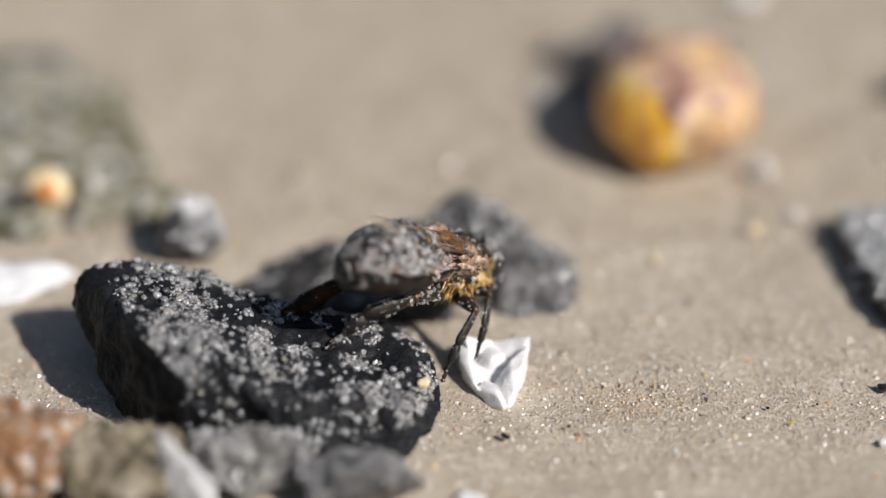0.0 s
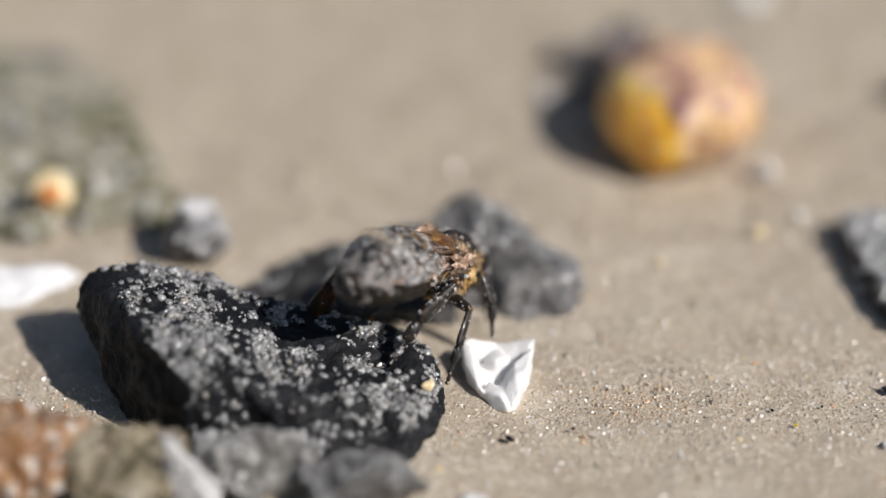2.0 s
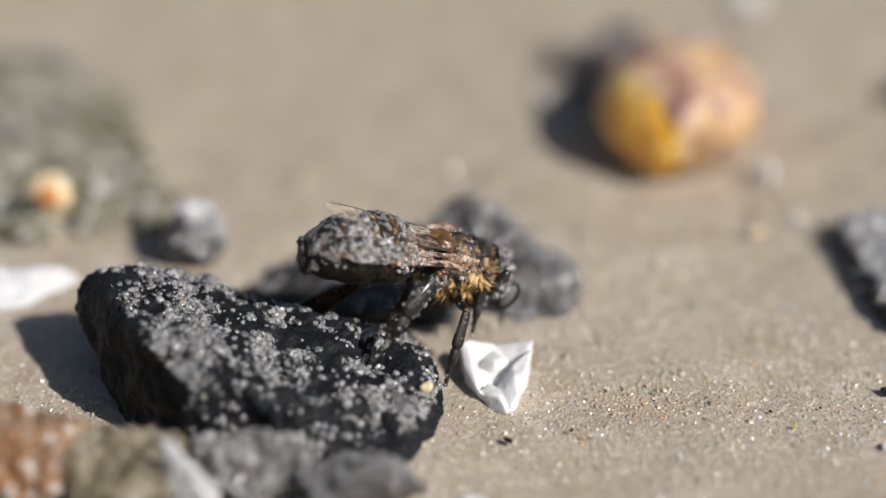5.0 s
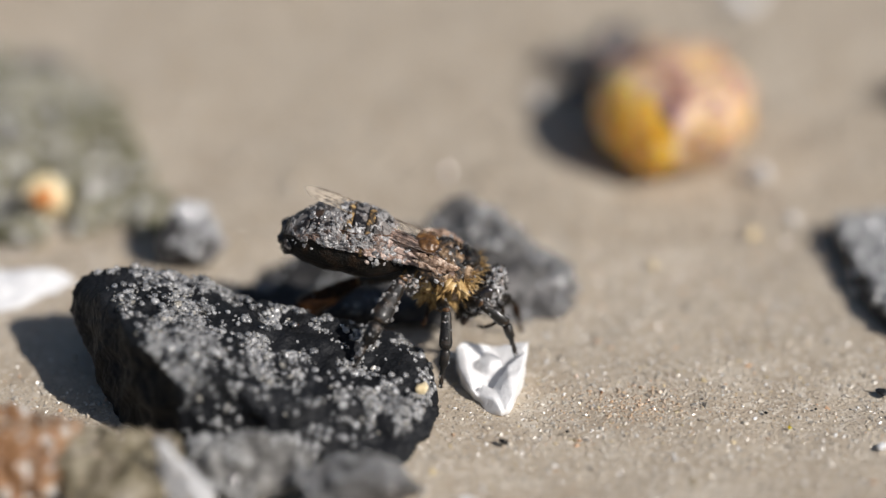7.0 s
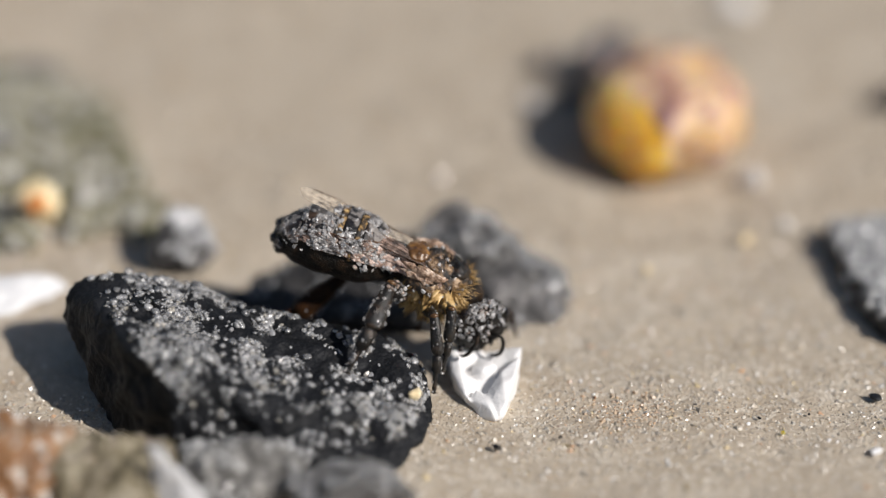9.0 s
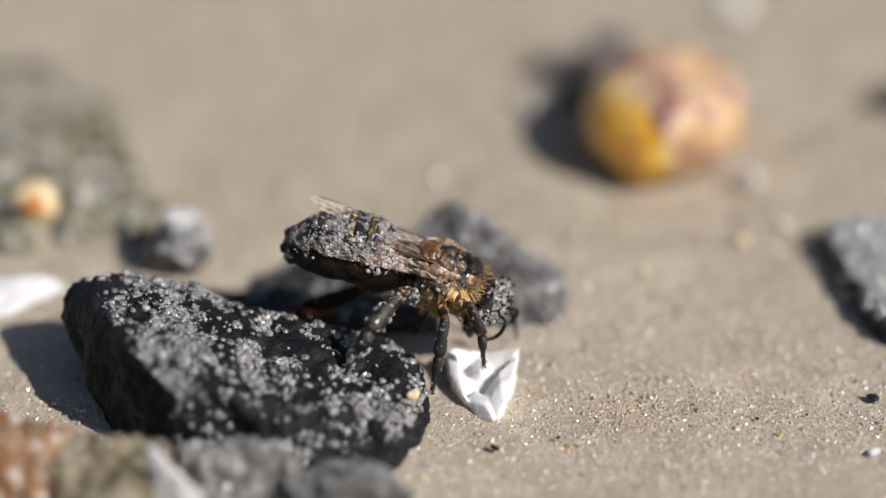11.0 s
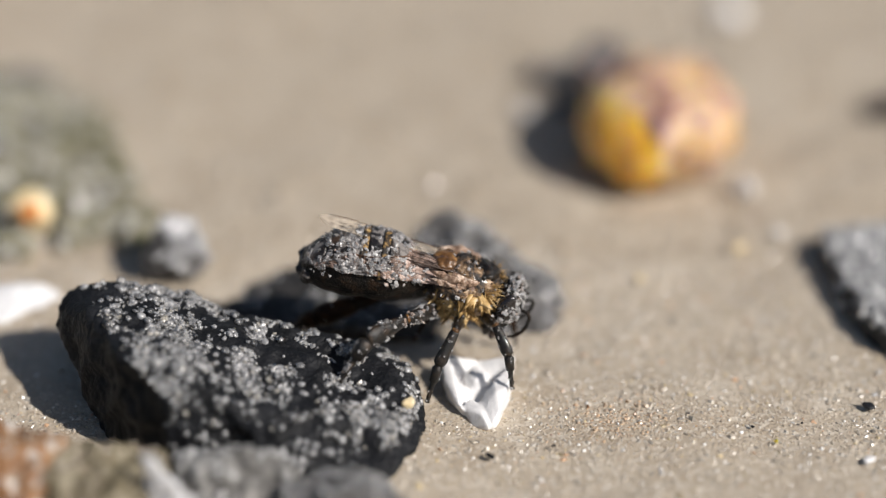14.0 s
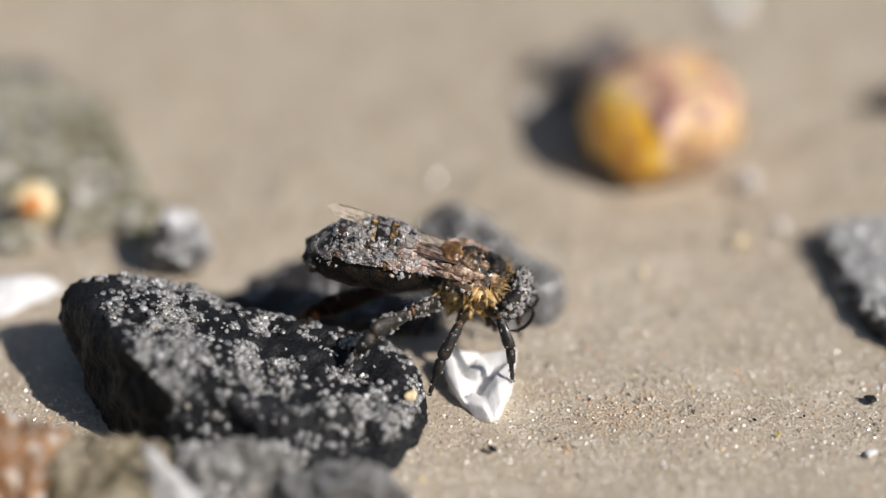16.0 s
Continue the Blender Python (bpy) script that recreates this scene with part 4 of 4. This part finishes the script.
def build_head():
    """Built round the neck joint, face towards +x."""
    def wedge(p):
        k = 1.0 - 0.72 * max(0.0, -p.z) ** 1.2
        return Vector((p.x * (1.0 if p.x > 0 else 0.8) * (1.0 - 0.4 * max(0.0, -p.z)), p.y * k, p.z))
    head = part("head", ball(0.85, 1.55, 2.05, (0.7, 0, -0.75), 0.25, 0.4, 8, wedge), FACE, bee, "dark head with grey sand on top")
    for side in (1, -1):
        part("eye", ball(0.48, 0.34, 1.1, (0.68, side * 1.28, -0.2), 0.05, 0.4), EYE_BLACK, head, "glossy black compound eye")
        pts = [(1.35, side * 0.35, -0.35), (1.7, side * 0.55, 0.0), (2.0, side * 0.75, 0.15), (2.2, side * 0.85, -0.05), (2.3, side * 0.95, -0.5),
               (2.25, side * 1.0, -0.95), (2.05, side * 1.0, -1.4), (1.75, side * 0.95, -1.7)]
        v, f = tube(pts, [0.12, 0.09, 0.09, 0.11, 0.11, 0.11, 0.10, 0.06])
        link_mesh("antenna", v, f, CHITIN, True, (0, 0, 0), head)
        v, f = tube([(1.0, side * 0.6, -1.8), (1.15, side * 0.5, -2.4), (1.2, side * 0.1, -2.75)], [0.22, 0.2, 0.08])
        link_mesh("mandible", v, f, BROWN, True, (0, 0, 0), head)
    rng = np.random.default_rng(81)
    roots, ways, lens = [], [], []
    for _ in range(70):
        d = Vector((rng.normal(0, 0.5), rng.normal(0, 1), abs(rng.normal(0.6, 0.6)))).normalized()
        roots.append((0.7 + d.x * 0.75, d.y * 1.4, -0.45 + d.z * 1.6))
        ways.append(d + Vector(rng.normal(0, 0.3, 3)))
        lens.append(rng.uniform(0.25, 0.65))
    tufts("fur", roots, ways, lens, 0.1, CHITIN, 82, head)
    roots, ways, lens = [], [], []
    for _ in range(260):
        d = Vector(rng.normal(size=3)).normalized()
        roots.append((0.7 + d.x * 0.82, d.y * 1.55 * (1 - 0.55 * max(0.0, -d.z)), -0.55 + d.z * 1.8))
        ways.append(d * 0.5 + Vector((0.1, 0, -0.5)) + Vector(rng.normal(0, 0.4, 3)))
        lens.append(rng.uniform(0.15, 0.4))
    tufts("fur", roots, ways, lens, 0.09, FACE, 85, head)
    v = [tuple(p.co / MM) for p in head.data.vertices]
    f = [tuple(p.vertices) for p in head.data.polygons]
    p, nn = scatter(v, f, 280, 83, up=0.3, toward=(0.05, -0.45, 0.85))
    s = rng.uniform(0.14, 0.34, len(p))
    grains("sand_dusting", p + nn * (s * 0.3)[:, None], s, GRAIN_CRUST, 84, head, "pale sand grains", lying=nn, flat=0.6)
    p, nn = scatter(v, f, 60, 86, up=0.3, toward=(0.05, -0.45, 0.85))
    s = rng.uniform(0.16, 0.34, len(p))
    grains("sand_dusting", p + nn * (s * 0.35)[:, None], s, GRAIN_BEAD, 87, head, "bright wet sand grains")
    return head


def wing_mesh(name, root, tip, across, width, mat, curl, seed, label):
    """A wing blade from root to tip, broad across, with a stout front vein."""
    root, tip, across = Vector(root), Vector(tip), Vector(across).normalized()
    along = tip - root
    nrm = along.cross(across).normalized()
    verts, faces = [], []
    nu, nv = 26, 9
    for i in range(nu + 1):
        s = i / nu
        w = width * (0.18 + 0.82 * math.sin(min(1, s * 1.25) * math.pi / 2)) * math.sqrt(max(0.0, 1 - max(0, (s - 0.84) / 0.16) ** 2.4)) + 0.03
        for j in range(nv + 1):
            t = j / nv
            p = root + along * s + across * (w * (t - 0.35)) + nrm * (curl * (t - 0.5) ** 2 * w)
            p += nrm * 0.14 * noise.noise(p / 0.9 + Vector((seed, 0, 0))) * s
            verts.append(tuple(p))
    for i in range(nu):
        for j in range(nv):
            a = i * (nv + 1) + j
            faces.append((a, a + 1, a + nv + 2, a + nv + 1))
    ob = link_mesh(name, verts, faces, mat, True, (0, 0, 0), bee, label)
    thick = ob.modifiers.new("thick", "SOLIDIFY")
    thick.thickness = 0.02 * MM
    for lane, r in ((0.0, 0.07), (0.3, 0.035), (0.62, 0.03)):
        pts = [verts[i * (nv + 1) + round(lane * nv)] for i in range(0, nu - 1, 2)]
        v, f = tube(pts, [r * (1 - 0.6 * i / len(pts)) for i in range(len(pts))], 6)
        link_mesh("vein", v, f, BROWN, True, (0, 0, 0), ob)
    return ob


def draped_wing():
    """The wet right wing, stuck over the upper flank of the abdomen."""
    nu, nv = 120, 44
    root = Vector((-0.1, -1.45, 0.75))
    verts, faces = [], []
    for i in range(nu + 1):
        u = i / nu
        s = -0.04 + 0.94 * u
        sc = max(0.03, s)
        w, h = abdomen_radius(sc)
        c = abdomen_spine(sc)
        if s < 0.2:
            k = (0.2 - s) / 0.24
            w, h = w + (1.5 - w) * k, h + (1.35 - h) * k
            c = Vector((-1.75 - 7.2 * s, 0, c.z))
        top = 62 - 24 * u + 6 * math.sin(u * 9)
        low = 13 + 17 * u - 4 * math.sin(u * 2.6) + 9 * noise.noise(Vector((u * 6, 0, 3))) - 6 * u
        if u > 0.85:
            close = ((u - 0.85) / 0.15) ** 2
            top, low = top + (26 - top) * close, low + (20 - low) * close
        for j in range(nv + 1):
            a = math.radians(low + (top - low) * j / nv)
            r = 1.06 + 0.07 * noise.fractal(Vector((u * 20, j * 0.112, 2)), 0.8, 2.0, 3)
            p = Vector((c.x, c.y - w * r * math.cos(a), c.z + h * r * math.sin(a)))
            pull = max(0.0, 1 - u / 0.22)
            verts.append(tuple(p.lerp(root + Vector((0.6 - 0.8 * u, 0, 0.75 * (j / nv - 0.5))), pull ** 1.5)))
    for i in range(nu):
        for j in range(nv):
            q = i * (nv + 1) + j
            faces.append((q, q + 1, q + nv + 2, q + nv + 1))
    ob = link_mesh("wing", verts, faces, WING_WET, True, (0, 0, 0), bee, "wet brown wing stuck to the flank")
    thick = ob.modifiers.new("thick", "SOLIDIFY")
    thick.thickness = 0.03 * MM
    for lane, r in ((0.97, 0.06), (0.7, 0.03), (0.42, 0.025), (0.02, 0.03)):
        pts = [verts[i * (nv + 1) + round(lane * nv)] for i in range(0, nu - 6, 5)]
        v, f = tube(pts, [r * (1 - 0.5 * i / len(pts)) for i in range(len(pts))], 6)
        link_mesh("vein", v, f, BROWN, True, (0, 0, 0), ob)
    def on_wing(u, v):
        p = Vector(verts[round(u * nu) * (nv + 1) + round(v * nv)])
        return p, Vector((0, -0.75, 0.66))

    def sandy(u, v, p):
        return noise.fractal(p / 0.8 + Vector((1.5, 3, 0)), 0.9, 2.2, 4) + 0.22 - 0.8 * max(0.0, u - 0.68) - 0.5 * max(0.0, 0.10 - v)
    def front(u, v, p):
        return sandy(u, v, p) + 0.05 if u < 0.42 + 0.25 * noise.noise(p / 0.9) else -1.0

    def rear(u, v, p):
        return sandy(u, v, p) if u > 0.36 + 0.25 * noise.noise(p / 0.9) else -1.0
    crust_sheet("sand_crust", on_wing, nu, nv, front, 0.13, 0.055, PINK_CRUST, ob, "pinkish crust of fused sand grains")
    crust_sheet("sand_crust", on_wing, nu, nv, rear, 0.14, 0.065, CRUST, ob, "grey crust of fused sand grains")
    p, nn = scatter(verts, faces, 110, 91, up=-0.9, patch=0.2, patch_size=0.9)
    rng = np.random.default_rng(92)
    sel = (p[:, 0] < rng.uniform(-3.6, -0.8, len(p))) & (p[:, 0] > rng.uniform(-8.2, -6.0, len(p)))
    p, nn = p[sel], nn[sel]
    s = rng.uniform(0.12, 0.34, len(p))
    grains("sand_dusting", p + (0, -0.05, 0.04), s, GRAIN_BEAD, 93, ob, "pale sand grains", lying=nn, flat=0.6)


build_abdomen()
build_thorax()
HEAD = build_head()
draped_wing()
wing_mesh("wing", (-0.4, 0.6, 1.3), (-8.5, 0.5, 2.3), (0, -1.0, 0.12), 1.8, WING, 0.1, 7, "clear veined wing")
wing_mesh("wing", (-0.6, -0.9, 1.3), (-4.9, -0.6, 1.98), (0, 0.9, 0.2), 1.1, WING_WET, 0.3, 9, "crumpled brown wing on the back")

# legs: hip in the bee's space, lengths of thigh, shin and foot, thickness
LEGS = {
    "right_fore": ((1.2, -0.7, -1.2), (1.9, 1.8, 1.9), 0.36),
    "right_middle": ((0.1, -0.9, -1.4), (2.2, 2.1, 2.2), 0.39),
    "right_hind": ((-1.2, -0.9, -1.2), (2.5, 2.9, 2.8), 0.46),
    "left_fore": ((1.2, 0.7, -1.2), (1.9, 1.8, 1.9), 0.28),
    "left_middle": ((0.1, 0.9, -1.4), (2.2, 2.1, 2.2), 0.30),
    "left_hind": ((-1.6, 0.9, -1.1), (3.1, 3.8, 2.0), 0.5)}


def bone(name, length, profile, mat, flat, sand, seed):
    pts = [(0.0, 0.0, length * s) for s, r in profile]
    v, f = tube(pts, [r for s, r in profile], 10, flat)
    ob = link_mesh(name, v, f, mat, True, (0, 0, 0), bee)
    rng = np.random.default_rng(seed)
    roots, ways, lens = [], [], []
    for _ in range(26):
        s = rng.uniform(0.15, 1.0)
        a = rng.uniform(0, math.tau)
        r = np.interp(s, [q for q, _ in profile], [q for _, q in profile]) * 0.8
        roots.append((r * math.cos(a), r * flat * math.sin(a), s * length))
        ways.append((math.cos(a), math.sin(a), 0.9))
        lens.append(rng.uniform(0.08, 0.2))
    tufts("bristles", roots, ways, lens, 0.03, CHITIN, seed + 1, ob)
    if sand:
        k = sand
        s = rng.uniform(0.1, 0.95, k)
        a = rng.uniform(0, math.tau, k)
        r = np.interp(s, [q for q, _ in profile], [q for _, q in profile])
        g = rng.uniform(0.08, 0.2 + 0.13 * (k > 30), k)
        grains("sand_dusting", np.stack([r * np.cos(a), r * flat * np.sin(a), s * length], 1), g, GRAIN_CRUST, seed + 2, ob, "pale sand grains")
    return ob


BONES = {}
for number, (leg, (hip, lengths, thick)) in enumerate(LEGS.items()):
    hind = "hind" in leg
    dust = 75 if leg == "right_hind" else 14
    shin_mat = TIBIA if leg == "left_hind" else LEG
    broad = 1.45 if leg == "left_hind" else 1.3 if hind else 1.0
    BONES[leg] = (
        bone("thigh", lengths[0], [(0, thick * 0.6), (0.15, thick), (0.6, thick * 0.95), (0.95, thick * 0.7), (1.02, thick * 0.5)], LEG, 0.75, dust, 200 + number * 10),
        bone("shin", lengths[1], [(0, thick * 0.5), (0.08, thick * 0.7), (0.5, thick * 0.8 * broad), (0.85, thick * 0.95 * broad), (0.96, thick * 0.8 * broad), (1.02, thick * 0.5)], shin_mat, 0.9 if leg == "left_hind" else 0.55, dust, 203 + number * 10),
        bone("foot", lengths[2], [(0, thick * 0.45), (0.06, thick * 0.75 * broad), (0.42, thick * 0.65 * broad), (0.47, thick * 0.35), (0.52, thick * 0.42), (0.62, thick * 0.3),
                                  (0.67, thick * 0.38), (0.78, thick * 0.28), (0.84, thick * 0.36), (0.93, thick * 0.22), (0.97, thick * 0.4), (1.0, thick * 0.15)], TIBIA if "left" in leg else LEG, 0.8, dust // 2, 206 + number * 10))

    if leg == "left_hind":
        rng = np.random.default_rng(260)
        k = 70
        at, a = rng.uniform(0.0, 0.75, k), rng.uniform(0, math.tau, k)
        r = thick * (0.95 - 0.5 * at)
        grains("sand_dusting", np.stack([r * np.cos(a), r * 0.8 * np.sin(a), at * lengths[2]], 1), rng.uniform(0.1, 0.24, k), GRAIN_AMBER, 261, BONES[leg][2], "orange grains stuck to the foot")
    part("joint", ball(thick * 0.58, thick * 0.46, thick * 0.34), JOINT, BONES[leg][1], "amber knee joint")

# seconds; thorax in mm; heading, nose up and lean in degrees; head: turn to its left, nod down, lean
BEE = [
    (0.0, 0.0, -11.9, 5.3, 50, -24, 15, 5, 5, 0), (0.5, -0.3, -11.9, 5.3, 50, -24, 15, 5, 5, 0), (1.0, -0.6, -11.9, 5.4, 51, -23, 15, 12, 5, 0), (1.5, -0.6, -11.8, 5.5, 57, -20, 16, 15, 5, 0),
    (2.0, -0.8, -11.8, 5.5, 57, -20, 16, 15, 5, 0), (2.5, -0.7, -11.8, 5.5, 54, -21, 15, 10, 5, 0), (3.0, -0.4, -11.9, 5.5, 45, -22, 14, 0, 5, 0), (3.5, -0.2, -11.8, 5.5, 40, -21, 12, -5, 5, 0),
    (4.0, 0.1, -11.8, 5.6, 37, -21, 10, -5, 8, 0), (6.5, -0.2, -12.0, 5.4, -2, -15, 0, -10, 25, 0), (7.0, -0.3, -12.0, 5.3, -5, -15, 0, -10, 25, 0), (7.5, -0.4, -12.0, 5.3, -7, -16, 0, -20, 28, 0),
    (8.0, -0.5, -12.1, 5.3, -9, -16, 0, -48, 15, 0), (8.5, -0.5, -12.1, 5.2, -10, -16.5, 0, -54, 14, 0), (9.0, -0.5, -12.2, 5.1, -10, -17, 0, -56, 14, 0), (11.5, 0.55, -12.2, 5.3, -6, -13, 0, -10, 25, 0),
    (12.0, 0.75, -12.2, 5.4, -6, -12, 0, -5, 22, 0), (12.5, 1.45, -12.2, 5.4, -5, -10, 0, -5, 20, 0), (13.0, 1.45, -12.2, 5.4, -5, -10, 0, -5, 20, 0), (13.5, 1.45, -12.2, 5.3, -5, -10, 0, -5, 20, 0),
    (14.0, 1.55, -12.2, 5.3, -4, -10, 0, -5, 20, 0), (14.5, 1.65, -12.3, 5.3, -3, -10, 0, -5, 20, 0), (15.0, 1.75, -12.2, 5.3, -3, -9, 0, -5, 22, 0), (15.5, 1.65, -12.2, 5.3, -4, -10, 0, -5, 22, 0),
    (16.0, 1.75, -12.2, 5.3, -5, -11, 0, -5, 22, 0)]
# where each foot stands (the left hind leg: its ankle): seconds and mm
FEET = {
    "right_hind": [(0, -6.7, -17.3, 3.1), (0.6, -6.7, -17.3, 3.1), (1.0, -4.4, -17.4, 3.2), (1.4, -3.5, -17.6, 2.5), (4.2, -3.5, -17.6, 2.5), (5.4, -4.4, -17.6, 3.2), (6.2, -5.1, -17.7, 2.6), (16, -5.2, -17.7, 2.5)],
    "right_middle": [(0, -0.5, -16.5, 0.55), (16, -0.5, -16.6, 0.55)],
    "right_fore": [(0, 1.3, -15.0, 1.0), (0.6, 1.3, -15.0, 1.0), (1, 2.0, -13.6, 1.3), (2, 2.0, -13.1, 1.4), (2.5, 1.0, -13.0, 2.0), (4, 1.2, -13.5, 2.2), (5.5, 0.8, -14.0, 2.0), (6.3, 0.9, -14.6, 1.7), (6.5, 2.0, -14.8, 1.4), (7, 3.6, -14.7, 1.5), (7.2, 0.4, -13.8, 2.0), (7.5, 2.0, -15.3, 1.5), (8, -0.2, -15.7, 1.2), (8.5, -0.4, -16.4, 1.0), (9.2, 0.1, -15.4, 1.3), (10.4, 1.6, -15.0, 1.4), (11.3, 2.7, -15.6, 1.5), (11.5, 0.9, -13.7, 2.2), (11.8, 4.1, -16.1, 1.1), (14, 4.1, -16.1, 1.1), (16, 4.0, -16.1, 1.1)],
    "left_hind": [(0, -8.4, -14.0, 3.6), (0.6, -8.3, -14.0, 3.6), (1.3, -7.9, -14.0, 3.0), (3.0, -7.95, -13.8, 3.1), (4.0, -8.7, -13.6, 3.0), (6.3, -8.5, -11.2, 2.1), (9.2, -8.1, -11.2, 2.3), (11.3, -7.8, -11.0, 2.2), (16, -7.6, -11.0, 2.3)],
    "left_middle": [(0, -4.5, -13.3, 2.6), (4.2, -4.9, -13.2, 2.6), (6.3, -1.5, -12.5, 2.0), (16, -1.2, -12.4, 1.8)],
    "left_fore": [(0, 1.8, -9.6, 0.3), (4.2, 1.8, -9.6, 0.3), (6.3, 4.0, -10.5, 0.3), (16, 4.6, -10.6, 0.3)]}


def between(rows, t):
    """The values of a table of rows at t, eased from row to row."""
    for a, b in zip(rows, rows[1:]):
        if t <= b[0]:
            s = max(0.0, (t - a[0]) / (b[0] - a[0]))
            return [p + (q - p) * s for p, q in zip(a[1:], b[1:])]
    return list(rows[-1][1:])


def bee_pose(t):
    x, y, z, heading, nose, lean = between(BEE, t)[:6]
    return pose(x * MM, y * MM, z * MM, lean, -nose, heading)


def stick(a, b, outer):
    """A pose at a whose z runs to b, with y turned towards outer."""
    z = (b - a).normalized()
    x = outer.cross(z)
    x = x.normalized() if x.length > 1e-6 else z.orthogonal().normalized()
    y = z.cross(x)
    m = Matrix((x, y, z)).transposed().to_4x4()
    m.translation = a * MM
    return m


def leg_poses(leg, t):
    """Thigh, shin and foot in the bee's space, so that the foot stands where FEET has it."""
    hip, (l1, l2, l3), thick = LEGS[leg]
    hip = Vector(hip)
    foot = bee_pose(t).inverted() @ (Vector(between(FEET[leg], t)) * MM) / MM
    side = -1 if "right" in leg else 1
    out = Vector((-0.45 if "hind" in leg else 0.1, side * 0.8, 0.9)).normalized()
    back = hip - foot
    ankle = foot + (back.normalized() * 0.55 + Vector((0, side * 0.1, 0.6))).normalized() * l3
    if leg == "left_hind":
        ankle, foot = foot, foot + Vector((-0.5, 0.3, -0.8)) * l3
    way = ankle - hip
    d = min(way.length, (l1 + l2) * 0.995)
    d = max(d, abs(l1 - l2) * 1.05 + 0.1)
    way.normalize()
    ankle = hip + way * d
    along = (l1 * l1 - l2 * l2 + d * d) / (2 * d)
    high = math.sqrt(max(0.0, l1 * l1 - along * along))
    up = out - way * out.dot(way)
    up.normalize()
    knee = hip + way * along + up * high
    end = ankle + (foot - ankle).normalized() * l3
    outer = Vector((0, side, 0.2))
    return stick(hip, knee, outer), stick(knee, ankle, outer), stick(ankle, end, outer)


def motions():
    times = sorted({row[0] for row in BEE} | {i * 0.5 for i in range(33)})
    walk(bee, [(t, bee_pose(t)) for t in times])
    neck = Vector((1.7, 0, 0.2)) * MM
    rows = []
    for t in times:
        turn, nod, lean = between(BEE, t)[6:]
        rows.append((t, Matrix.Translation(neck + Vector((0.02, 0, -0.02)) * abs(turn) * MM) @ pose(0, 0, 0, lean, nod, turn)))
    walk(HEAD, rows)
    steps = sorted({i * 0.25 for i in range(65)} | {row[0] for rows in FEET.values() for row in rows})
    for leg in LEGS:
        table = [(t, leg_poses(leg, t)) for t in steps]
        for i in range(3):
            walk(BONES[leg][i], [(t, p[i]) for t, p in table])


motions()
